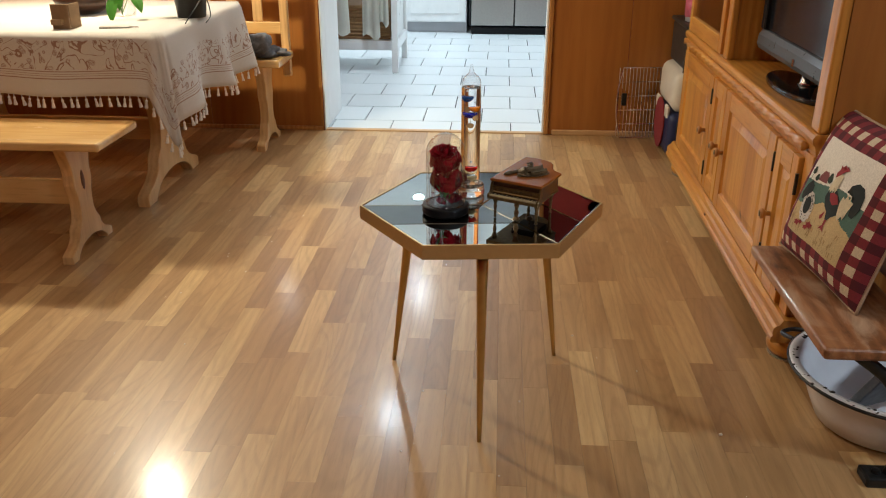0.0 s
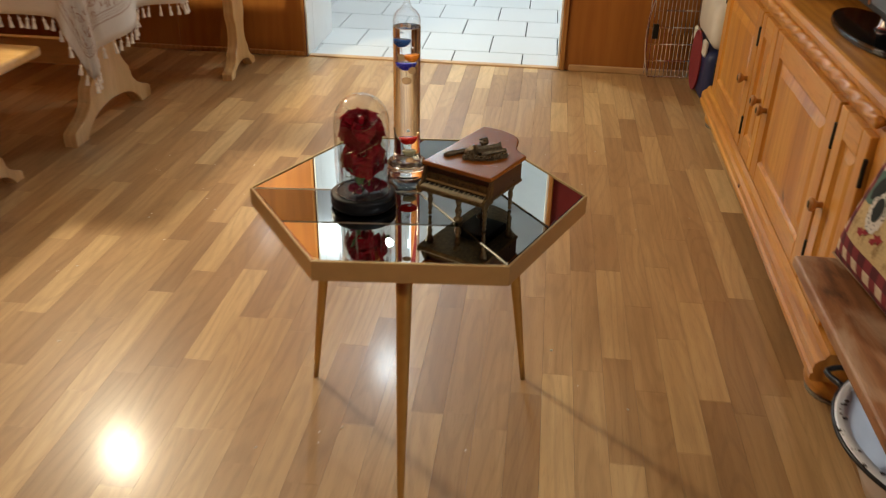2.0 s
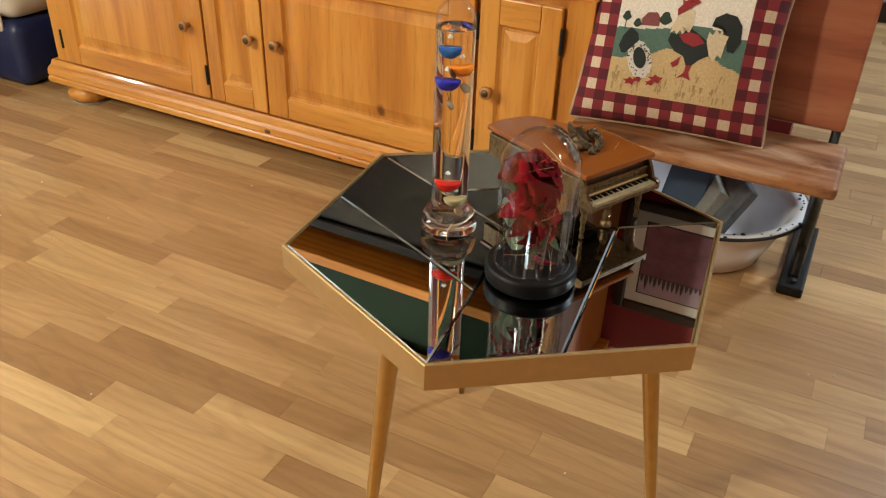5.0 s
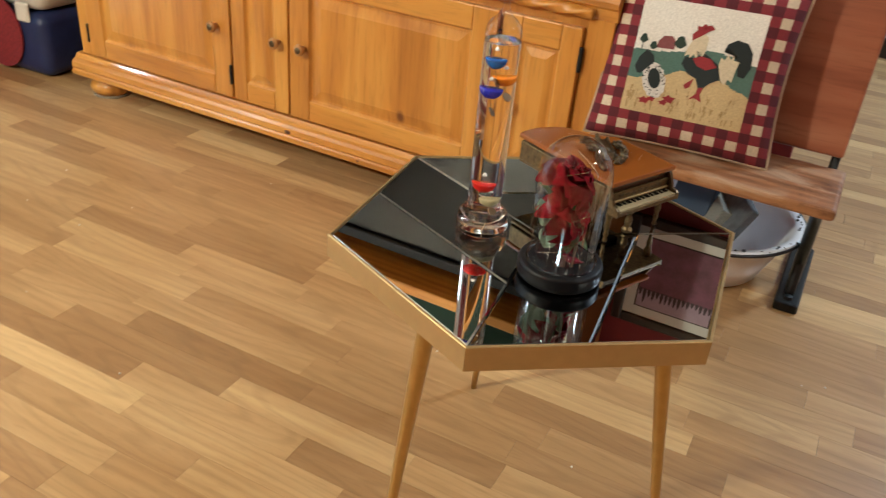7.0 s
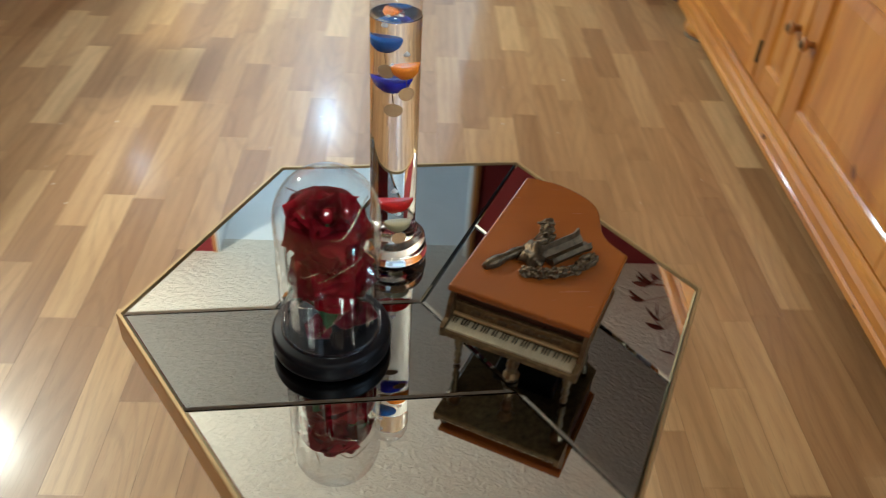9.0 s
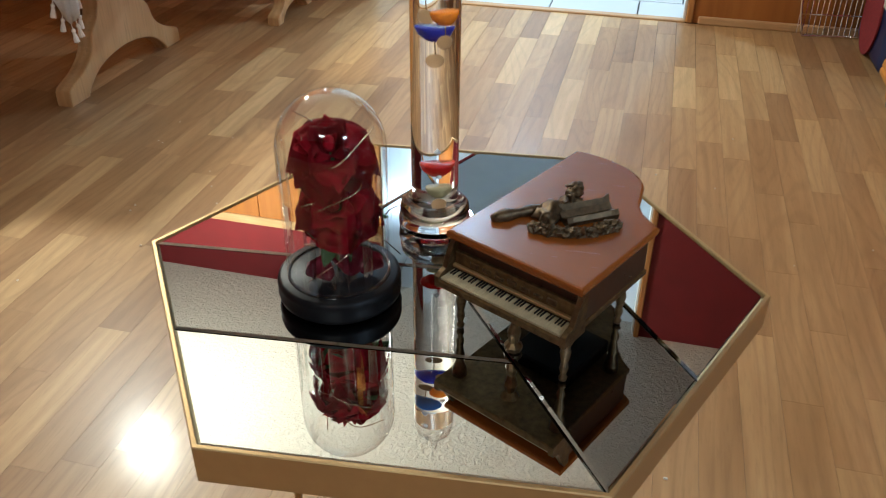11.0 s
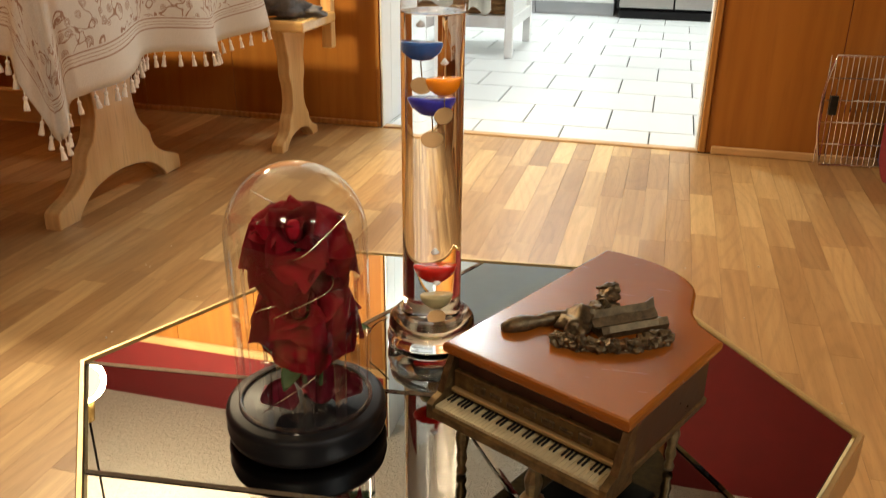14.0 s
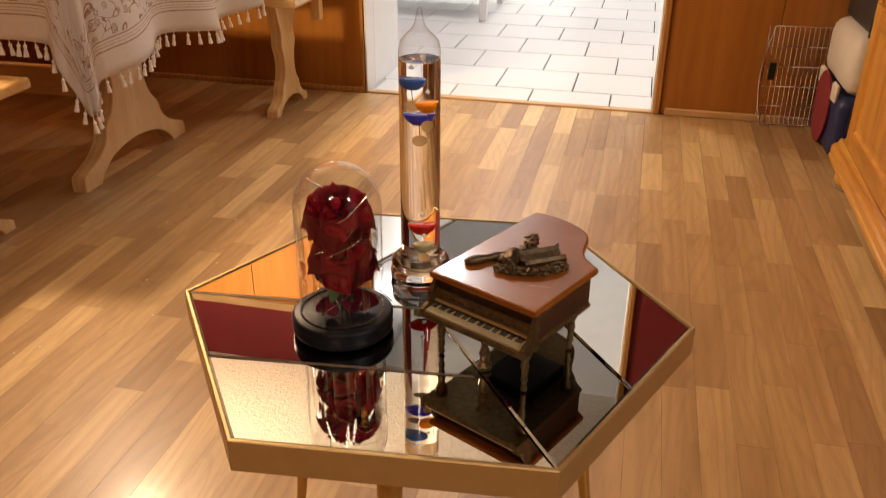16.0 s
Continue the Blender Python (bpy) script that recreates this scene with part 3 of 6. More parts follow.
def pane(pts, material, label):
    """A mirror pane with a narrow bevelled edge."""
    mid = sum(pts, Vector()) / len(pts)
    b = bmesh.new()
    lo, out, inn = [], [], []
    n = len(pts)
    for i, p in enumerate(pts):
        e0, e1 = (p - pts[i - 1]).normalized(), (pts[(i + 1) % n] - p).normalized()
        n0, n1 = Vector((-e0.y, e0.x, 0)), Vector((-e1.y, e1.x, 0))
        bis = (n0 + n1) / (1 + n0.dot(n1))
        if (mid - p).dot(bis) < 0:
            bis = -bis
        lo.append(b.verts.new(p + bis * 0.0005 + Vector((0, 0, TOP - 0.008))))
        out.append(b.verts.new(p + bis * 0.0005 + Vector((0, 0, TOP - 0.0030))))
        inn.append(b.verts.new(p + bis * 0.0028 + Vector((0, 0, TOP - 0.0015))))
    for a, c in ((lo, out), (out, inn)):
        for i in range(n):
            b.faces.new((a[i], a[(i + 1) % n], c[(i + 1) % n], c[i]))
    b.faces.new(inn)
    b.faces.new(lo[::-1])
    bmesh.ops.recalc_face_normals(b, faces=b.faces[:])
    part("mirror_pane", b, material, table, label)


for k in (3, 5, 1):
    a, b_, d = hexa(k, RI), hexa(k + 1, RI), hexa(k + 2, RI)
    m1, m2 = (a + b_) / 2, (c0 + d) / 2
    pane([c0, a, m1, m2], "mirror_grey", "smoked grey mirror pane")
    pane([m1, b_, d, m2], "mirror", "clear mirror pane")
for foot, topr in (((0.002, -0.624), 0.19), ((-0.244, -0.264), 0.19), ((0.200, -0.207), 0.19)):
    f = Vector((*foot, 0))
    d = (f - c0).normalized()
    t = c0 + d * topr + Vector((0, 0, TOP - 0.034))
    run = [f.lerp(t, i / 8) for i in range(9)]
    part("leg", tube(run, [0.0055 + 0.0085 * i / 8 for i in range(9)], 16), "gold", table, smooth=True)

# ---- the rose under a glass dome ----
RX, RY, RZ = -0.0925, -0.420, TOP
site(scale=(0.94, 0.94, 0.955), about=(RX, RY, RZ))
rose = thing("rose_dome", (RX, RY, RZ), "red silk roses under a glass dome on a black base", "ornament")
R0 = (RX, RY, RZ)
part("base", lathe([(0, 0), (0.054, 0), (0.0575, 0.003), (0.0585, 0.008), (0.0565, 0.014), (0.0585, 0.018), (0.0575, 0.022), (0.0545, 0.024), (0, 0.024)], 64, R0), "black", rose, "round matt black base", True)
part("groove_ring", lathe([(0.0455, 0.0242), (0.0465, 0.0252), (0.0478, 0.0252), (0.0486, 0.0242)], 64, R0), "blackgloss", rose, "gloss black seating ring", True)
prof = [(0.0485, 0.0245), (0.0485, 0.150)] + [(0.0485 * math.cos(a), 0.150 + 0.0500 * math.sin(a)) for a in [math.pi / 2 * i / 14 for i in range(1, 14)]] + [(0, 0.2000)]
prof = [(0.0462, 0.0245), (0.0462, 0.0275), (0.0475, 0.0285), (0.0485, 0.0275)] + prof
dome = part("glass_dome", lathe(prof, 64, R0), "thin_glass", rose, "clear glass bell", True)
dome.visible_shadow = False


def petal(width, height, cup, curl, wave, seed):
    """A petal that rises from the origin along z, cups towards +y and rolls back to a pointed tip."""
    b = bmesh.new()
    grid = []
    for j in range(9):
        v = j / 8
        w = width * (0.25 + 0.85 * math.sin(math.pi * (0.06 + 0.60 * v)) ** 1.2) * (1 - 0.72 * v ** 7)
        row = []
        for i in range(9):
            u = i / 4 - 1
            lip = max(0, v - 0.55) / 0.45
            y = cup * (u * u) * w * (1.0 - 0.75 * v) + wave * math.sin(3.1 * u + seed) * v * v
            y -= curl * height * lip ** 1.7 * (0.75 + 0.4 * u * u)
            z = height * (v - 0.16 * u * u * v * v) - curl * height * 0.42 * lip ** 2.4
            row.append(b.verts.new((u * w, y, z)))
        grid.append(row)
    for j in range(8):
        for i in range(8):
            b.faces.new((grid[j][i], grid[j][i + 1], grid[j + 1][i + 1], grid[j + 1][i]))
    bmesh.ops.solidify(b, geom=b.faces[:], thickness=0.0004)
    return b


def flower(at, axis, size, seed):
    """A rose: a tight rolled heart inside rings of petals that open wider and roll back further out."""
    rnd = random.Random(seed)
    heart = part("flower", blob(at, (size * 0.10, size * 0.10, size * 0.14), seed), "petal", rose, "deep red rose head", True)
    turn = Vector(axis).normalized().to_track_quat("Z", "Y").to_matrix().to_4x4()
    foot = Matrix.Translation(at) @ turn @ Matrix.Translation((0, 0, -size * 0.36))
    # petals in the ring, lean, half width, length, cup, roll, distance from the middle
    rings = ((3, 2, 0.13, 0.60, 1.1, 0.10, 0.04), (4, 15, 0.19, 0.62, 0.9, 0.28, 0.07), (5, 30, 0.26, 0.66, 0.7, 0.44, 0.10), (5, 50, 0.33, 0.73, 0.45, 0.50, 0.11), (5, 72, 0.38, 0.82, 0.25, 0.46, 0.09), (5, 94, 0.39, 0.86, 0.1, 0.38, 0.05))
    for q, (count, lean, w, h, cup, curl, r) in enumerate(rings):
        for k in range(count):
            b = petal(size * w * rnd.uniform(0.9, 1.1), size * h * rnd.uniform(0.93, 1.06), cup, curl * rnd.uniform(0.8, 1.25), size * (0.02 + 0.024 * q), rnd.uniform(0, 6))
            m = foot @ pose(0, 0, 0, 0, 0, 360 * (k + 0.5 * (q % 2)) / count + 19 * q + rnd.uniform(-9, 9))
            b.transform(m @ Matrix.Translation((0, -size * r, 0)) @ pose(0, 0, 0, lean + rnd.uniform(-7, 7), rnd.uniform(-7, 7), 0))
            part("petal", b, "petal", heart, smooth=True)


flower((RX + 0.000, RY - 0.004, RZ + 0.155), (0.10, -0.52, 0.86), 0.054, 3)
flower((RX + 0.004, RY - 0.013, RZ + 0.101), (0.12, -0.80, 0.60), 0.053, 8)
part("stem", tube(curve([(RX, RY, RZ + 0.024), (RX - 0.002, RY + 0.002, RZ + 0.06), (RX + 0.003, RY + 0.004, RZ + 0.10), (RX, RY, RZ + 0.145)]), 0.0018, 8), "stem", rose, smooth=True)
part("stem", tube(curve([(RX + 0.008, RY + 0.006, RZ + 0.024), (RX + 0.010, RY + 0.006, RZ + 0.05), (RX + 0.005, RY, RZ + 0.092)]), 0.0016, 8), "stem", rose, smooth=True)


def leaf_mesh(length, width, m, fold=0.25, droop=0.2):
    b = bmesh.new()
    rows = []
    for j in range(7):
        v = j / 6
        w = width * math.sin(math.pi * min(1, v * 0.93 + 0.05)) ** 0.8 * (1 - 0.25 * v)
        z = -droop * length * v * v
        rows.append([b.verts.new((s * w, length * v, z + fold * abs(s) * w)) for s in (-1, -0.5, 0, 0.5, 1)])
    for p, q in zip(rows, rows[1:]):
        for i in range(4):
            b.faces.new((p[i], p[i + 1], q[i + 1], q[i]))
    bmesh.ops.solidify(b, geom=b.faces[:], thickness=0.0004)
    b.transform(m)
    return b


for x, y, z, rx, rz, ln, wd, mt in ((-0.010, 0.030, 0.068, 84, 80, 0.048, 0.0135, "leaf_pale"), (-0.014, 0.020, 0.040, 80, 100, 0.044, 0.0130, "leaf_pale"), (-0.010, -0.002, 0.062, 72, 120, 0.036, 0.011, "leaf"), (-0.020, 0.012, 0.046, 80, 92, 0.046, 0.0120, "leaf_pale"), (-0.008, -0.010, 0.040, 74, 135, 0.040, 0.0110, "leaf"), (-0.002, 0.020, 0.100, 60, 20, 0.040, 0.012, "leaf_pale"), (0.012, 0.010, 0.072, 10, -60, 0.034, 0.012, "leaf"),
                                   (0.004, -0.008, 0.064, -20, 170, 0.030, 0.010, "leaf"), (-0.004, 0.012, 0.130, 30, 30, 0.030, 0.010, "leaf"), (0.014, 0.008, 0.130, 15, -80, 0.022, 0.008, "leaf"), (-0.016, 0.0, 0.126, -40, 160, 0.020, 0.008, "leaf")):
    part("leaf", leaf_mesh(ln, wd, pose(RX + x, RY + y, RZ + z, rx, 0, rz)), mt, rose, smooth=True)
rnd = random.Random(5)
for i in range(3):
    pts = []
    for k in range(9):
        a = 2.1 * i + k * (1.15 + 0.2 * i)
        rr = 0.026 + 0.013 * math.sin(1.7 * k + i)
        pts.append((RX + rr * math.cos(a), RY + rr * math.sin(a), RZ + 0.030 + 0.0175 * k + rnd.uniform(-0.006, 0.006)))
    part("wire", tube(curve(pts, 7), 0.00045, 5), "wire", rose, "thin silver fairy-light wire", True)
for dx, dy, rz, ss in ((0.016, -0.010, 20, 0.036), (0.000, -0.022, 80, 0.030), (0.024, -0.004, -40, 0.028)):
    b = petal(ss * 0.55, ss, -0.6, 0.25, 0.002, 1.0)
    b.transform(pose(RX + dx, RY + dy, RZ + 0.0262, -72, 0, rz))
    part("fallen_petal", b, "petal_dark", rose, "fallen wine-red petal", True)

# ---- the liquid thermometer ----
TX, TY, TZ = -0.0405, -0.2835, TOP
site(scale=(0.915, 0.915, 0.99), about=(TX, TY, TZ))
T0 = (TX, TY, TZ)
therm = thing("liquid_thermometer", T0, "tall glass liquid thermometer with coloured floating bulbs and brass tags", "thermometer")
base = part("glass_foot", lathe([(0, 0.0), (0.036, 0.0), (0.0395, 0.003), (0.0400, 0.009), (0.0385, 0.014), (0.0375, 0.0165), (0.0385, 0.019), (0.0375, 0.025), (0.033, 0.0295), (0.0262, 0.0310), (0.0262, 0.020), (0, 0.019)], 64, T0), "glass", therm, "thick clear glass ring foot", True)
base.visible_shadow = False
ro, ri = 0.0255, 0.0240
tb = part("glass_tube", lathe([(0, 0.0200), (0.0230, 0.0201), (0.0240, 0.0205), (0.0252, 0.0225), (ro, 0.0240), (ro, 0.0246), (ro, 0.0700), (ro, 0.2500), (ro, 0.2688), (ro, 0.2695), (0.0252, 0.2700), (0.0244, 0.2700), (0.0150, 0.2700), (0, 0.2700)], 64, T0), "liquid", therm, "clear glass tube filled with clear liquid", True)
tb.visible_shadow = False
out = [(ro, 0.2709), (ro, 0.276), (0.0250, 0.283), (0.0228, 0.290), (0.0175, 0.2960), (0.0110, 0.3010), (0.0068, 0.3065), (0.0048, 0.3130), (0.0036, 0.3205), (0.0020, 0.3248), (0, 0.3255)]
cp = part("glass_neck", lathe([(ri, 0.2715)] + out, 64, T0), "thin_glass", therm, "empty sealed glass neck", True)
cp.visible_shadow = False
for dx, dy, z, r, mt, tag in ((-0.0075, 0.002, 0.247, 0.0125, "blue_liquid", -0.030), (0.0085, -0.003, 0.222, 0.0118, "orange_liquid", -0.026), (-0.002, 0.006, 0.206, 0.0128, "violet_liquid", -0.030),
                              (0.001, 0.003, 0.070, 0.0128, "red_liquid", None), (0.0045, -0.004, 0.047, 0.0112, "green_liquid", -0.018)):
    at = (TX + dx, TY + dy, TZ + z)
    bulb = part("float_bulb", lathe([(0, -r), (r * 0.5, -r * 0.87), (r * 0.87, -r * 0.5), (r, -0.0012), (r, 0.0006), (r * 0.93, 0.0014), (0, 0.0010)], 28, at), mt, therm, "glass float half filled with coloured liquid", True)
    part("glass_nib", lathe([(0, r * 0.92), (0.0020, r * 0.95), (0.0028, r * 1.06), (0.0014, r * 1.25), (0, r * 1.4)], 14, at), "nib", bulb, "pale sealed glass tip", True)
    if tag:
        disc = lathe([(0, -0.0004), (0.0066, -0.0004), (0.0066, 0.0004), (0, 0.0004)], 24)
        disc.transform(pose(at[0] + 0.001, at[1] - 0.003, at[2] + tag, 62, 12, 0))
        part("tag", disc, "brass", bulb, "round brass tag")
        part("tag_wire", tube([(at[0], at[1], at[2] - r), (at[0] + 0.001, at[1] - 0.002, at[2] + tag + 0.006)], 0.0004, 5), "brass", bulb)
part("hanging_thread", tube(curve([(TX - 0.034, TY - 0.022, TZ + 0.028), (TX - 0.046, TY - 0.020, TZ + 0.020), (TX - 0.052, TY - 0.024, TZ + 0.012)]), 0.0007, 5), "wire", therm, "loose pale thread", True)

# ---- the piano music box ----
PO = Vector((0.011, -0.444, 0))
site(scale=(0.985, 0.985, 0.985), about=(PO.x, PO.y, TOP))
UX, VX = Vector((0.899, -0.438, 0)).normalized(), Vector((0.438, 0.899, 0)).normalized()
PM = frame_axes((PO.x, PO.y, 0), UX, VX)
piano = thing("piano_music_box", (0.09, -0.37, TOP), "miniature grand piano music box with orange-brown lid and bronze trophy", "music box")


def pianoline(grow=0.0, cut=0.0):
    g = grow
    pts = [(-g, -g + cut), (0.129 + g, -g + cut), (0.129 + g, 0.116 + g), (0.118 + g * 0.8, 0.122 + g)]
    pts += [tuple(p)[:2] for p in curve([(0.108 + g, 0.128, 0), (0.098 + g, 0.140, 0), (0.091 + g, 0.157, 0), (0.082 + g, 0.176 + g * 0.5, 0), (0.064, 0.190 + g, 0), (0.036, 0.198 + g, 0), (0.010, 0.197 + g, 0)], 4)]
    pts += [(-g, 0.194 + g)]
    return pts


part("lid", prism(pianoline(0.0), 0.5885, 0.5960, PM, 0.0022, 2), "lid", piano, "varnished orange-brown lid")
part("case", prism(pianoline(-0.005, 0.004), 0.552, 0.5883, PM, 0.001, 1), "darkbody", piano, "dark brown curved case")
part("gilt_band", prism(pianoline(-0.0035, 0.004), 0.550, 0.5555, PM, 0.001, 1), "gilt", piano, "dull gilt lower moulding")


def pbox(name, x0, x1, y0, y1, z0, z1, mt, parent, label="", bevel=0.0006):
    b = box(x0, x1, y0, y1, z0, z1, bevel)
    b.transform(PM)
    return part(name, b, mt, parent, label)


pbox("gilt_side", -0.0010, 0.006, 0.012, 0.188, 0.556, 0.586, "gilt", piano, "embossed gilt side", 0.0012)
keybed = pbox("keybed", 0.002, 0.127, -0.016, 0.012, 0.5500, 0.5575, "gilt", piano, "dull gilt key bed", 0.0012)
pbox("fallboard", 0.006, 0.123, 0.004, 0.008, 0.5650, 0.5770, "gilt", piano, "gilt fallboard with scrolls")
pbox("name_rail", 0.006, 0.123, 0.001, 0.0055, 0.5625, 0.5655, "goldrim", piano)
for s in (0.001, 0.1235):
    side = [(-0.016, 0.5500), (-0.016, 0.5600), (-0.012, 0.5625), (-0.006, 0.5640), (-0.001, 0.5760), (0.006, 0.5885), (0.012, 0.5885), (0.012, 0.5500)]
    part("key_cheek", prism(side, 0, 0.0045, PM @ frame_axes((s, 0, 0), (0, 1, 0), (0, 0, 1)), 0.0), "gilt", piano, "scrolled gilt cheek")
for i in range(43):
    u = 0.0062 + i * 0.0027
    pbox("white_key", u, u + 0.0024, -0.0140, 0.0030, 0.5572, 0.5596, "ivory", keybed, bevel=0.0)
    if i % 7 not in (2, 6) and i < 42:
        pbox("black_key", u + 0.0021, u + 0.0030, -0.0050, 0.0030, 0.5594, 0.5608, "black", keybed, bevel=0.0)
for u, v in ((0.012, 0.006), (0.117, 0.006), (0.030, 0.160), (0.112, 0.100)):
    o = PM @ Vector((u, v, 0))
    part("leg", lathe([(0, 0.0), (0.0030, 0.0), (0.0036, 0.003), (0.0022, 0.006), (0.0038, 0.012), (0.0028, 0.018), (0.0046, 0.028), (0.0034, 0.034), (0.0064, 0.042), (0.0072, 0.0515), (0, 0.0515)], 14, (o.x, o.y, TOP)), "gilt", piano, "turned gilt leg", True)
o = PM @ Vector((0.064, 0.012, 0))
lyre = lathe([(0, 0.0), (0.0075, 0.0), (0.0080, 0.004), (0.0045, 0.008), (0.0060, 0.018), (0.0035, 0.026), (0.0062, 0.036), (0.0045, 0.044), (0.0090, 0.0505), (0, 0.0505)], 10, (o.x, o.y, TOP))
lyre = tube([(o.x - 0.004, o.y - 0.008, TOP + 0.002), (o.x, o.y, TOP + 0.006)], 0.0018, 6, lyre)
part("pedal_lyre", lyre, "gilt", piano, "gilt pedal lyre")
pbox("movement_box", 0.034, 0.098, 0.050, 0.120, 0.5360, 0.5505, "black", piano, "dark music movement housing", 0.002)
part("winder", lathe([(0, 0.012), (0.004, 0.012), (0.0085, 0.016), (0.0085, 0.020), (0.002, 0.022), (0.002, 0.037), (0, 0.037)], 16, tuple(PM @ Vector((0.066, 0.085, TOP)))), "bronze", piano, "small winding key", True)
for i in range(7):
    pbox("scroll_relief", 0.022 + i * 0.0125, 0.031 + i * 0.0125, 0.0030, 0.0048, 0.5675 + 0.001 * (i % 2), 0.5735 - 0.001 * (i % 3), "bronze", piano, bevel=0.0009)
# the bronze trophy: a fiddle, a scroll of music and leaves
LZ = 0.596


def tp(u, v, z):
    """A place on the lid."""
    return PM @ Vector((u, v, LZ + z))


trophy = part("trophy", blob(tuple(tp(0.053, 0.068, 0.005)), (0.010, 0.015, 0.0085), 4, 0.8, 3), "bronze", piano, "cast bronze trophy of instruments and leaves", True)
fid = [(tp(u, v, z), r) for u, v, z, r in ((0.019, 0.035, 0.0022, 0.0030), (0.022, 0.040, 0.0025, 0.0052), (0.026, 0.047, 0.0028, 0.0060), (0.031, 0.056, 0.0030, 0.0038), (0.036, 0.064, 0.0034, 0.0052), (0.041, 0.072, 0.0036, 0.0042), (0.049, 0.080, 0.0050, 0.0026))]
part("fiddle", tube([p for p, r in fid], [r for p, r in fid], 12), "bronze", trophy, "bronze fiddle with a narrow neck", True)
# the open scroll: a channel with two rolled edges
su, sv = Vector((0.50, 0.866, 0)), Vector((-0.866, 0.50, 0))
prof = [(-0.0095, 0.001), (-0.0105, 0.005), (-0.0080, 0.0085), (-0.0055, 0.0060), (0.0, 0.0045), (0.0045, 0.0085), (0.0065, 0.0130), (0.0090, 0.0115), (0.0095, 0.0060), (0.0085, 0.001)]
scroll = bmesh.new()
rows_ = []
for i in range(9):
    w = 1.0 + (0.18 if i == 8 else 0.0) + (0.10 if i == 0 else 0.0)
    o = Vector((0.064, 0.070, 0)) + su * (0.0058 * i)
    rows_.append([scroll.verts.new(tp(*(o + sv * (p * w)).xy, z * w)) for p, z in prof])
for p, q in zip(rows_, rows_[1:]):
    for i in range(len(prof) - 1):
        scroll.faces.new((p[i], p[i + 1], q[i + 1], q[i]))
scroll.faces.new(rows_[0])
scroll.faces.new(rows_[-1][::-1])
bmesh.ops.recalc_face_normals(scroll, faces=scroll.faces[:])
part("music_scroll", scroll, "bronze", trophy, "rolled bronze sheet of music")
for i, (u, v, z, a, b_, c) in enumerate(((0.054, 0.098, 0.004, 0.0075, 0.0070, 0.0060), (0.053, 0.105, 0.009, 0.0065, 0.0060, 0.0048), (0.050, 0.111, 0.011, 0.0060, 0.0055, 0.0045), (0.056, 0.086, 0.006, 0.0065, 0.0075, 0.0055))):
    part("cast_rosette", blob(tuple(tp(u, v, z)), (a, b_, c), i + 31, 0.9, 3), "bronze", trophy)
for i, p in enumerate(curve([(0.054, 0.045, 0), (0.066, 0.049, 0), (0.082, 0.058, 0), (0.095, 0.073, 0), (0.101, 0.092, 0)], 3)):
    part("cast_leaf", blob(tuple(tp(p.x, p.y, 0.0030)), (0.0050 + 0.0010 * (i % 3), 0.0048, 0.0040 + 0.0010 * (i % 2)), i + 11, 0.9, 3), "bronze", trophy)

# ---- the pine entertainment cabinet ----
FX, Y0, Y1 = 0.815, -0.19, 1.555
site(0.007, 0, 0, (1, 1, 1.02), -1.1, (0.775, 0.04, 0))
cab = thing("entertainment_cabinet", (1.06, 0.64, 0), "honey pine entertainment cabinet with panelled doors and open television niche", "cabinet")
for fy in (-0.145, 1.495):
    for fx in (0.862, 1.24):
        ft = part("bun_foot", lathe([(0, 0.004), (0.052, 0.004), (0.064, 0.016), (0.068, 0.030), (0.060, 0.046), (0.052, 0.052), (0.060, 0.060), (0.058, 0.0655), (0, 0.0655)], 32, (fx, fy, 0)), "pine_y", cab, "turned pine bun foot", True)
        part("felt_pad", lathe([(0, 0), (0.060, 0), (0.061, 0.006), (0, 0.006)], 28, (fx, fy, 0)), "felt", ft, "fraying felt pad")


def run_y(profile, y0, y1, material, name, label=""):
    """A moulding with an (x, z) profile that runs along y."""
    return part(name, prism(profile, 0, y1 - y0, frame_axes((0, y1, 0), (1, 0, 0), (0, 0, 1))), material, cab, label)


base_prof = [(1.30, 0.066), (0.785, 0.066), (0.779, 0.071), (0.779, 0.083), (0.784, 0.088), (0.781, 0.093), (0.783, 0.108), (0.790, 0.116), (0.799, 0.120), (0.802, 0.127), (0.806, 0.133), (1.30, 0.133)]
run_y(base_prof, Y0 - 0.025, Y1 + 0.02, "pine_y", "base_moulding", "stepped pine base moulding with knots")
for ky, kz in ((0.695, 0.098), (0.452, 0.079), (0.125, 0.079)):
    part("knot", blob((0.7815, ky, kz), (0.003, 0.011, 0.006), int(ky * 40), 0.2, 2), "brown", cab, "dark oval knot in the pine", True)
part("lower_case", box(0.833, 1.30, Y0, Y1, 0.133, 0.575), "pine", cab)
for ya, yb in ((Y0, -0.128), (1.505, Y1)):
    part("stile", box(FX, 0.8335, ya, yb, 0.1335, 0.575, 0.002), "pine", cab)
part("stile", box(FX + 0.006, 0.8335, -0.127, 1.504, 0.1335, 0.575), "pine", cab)


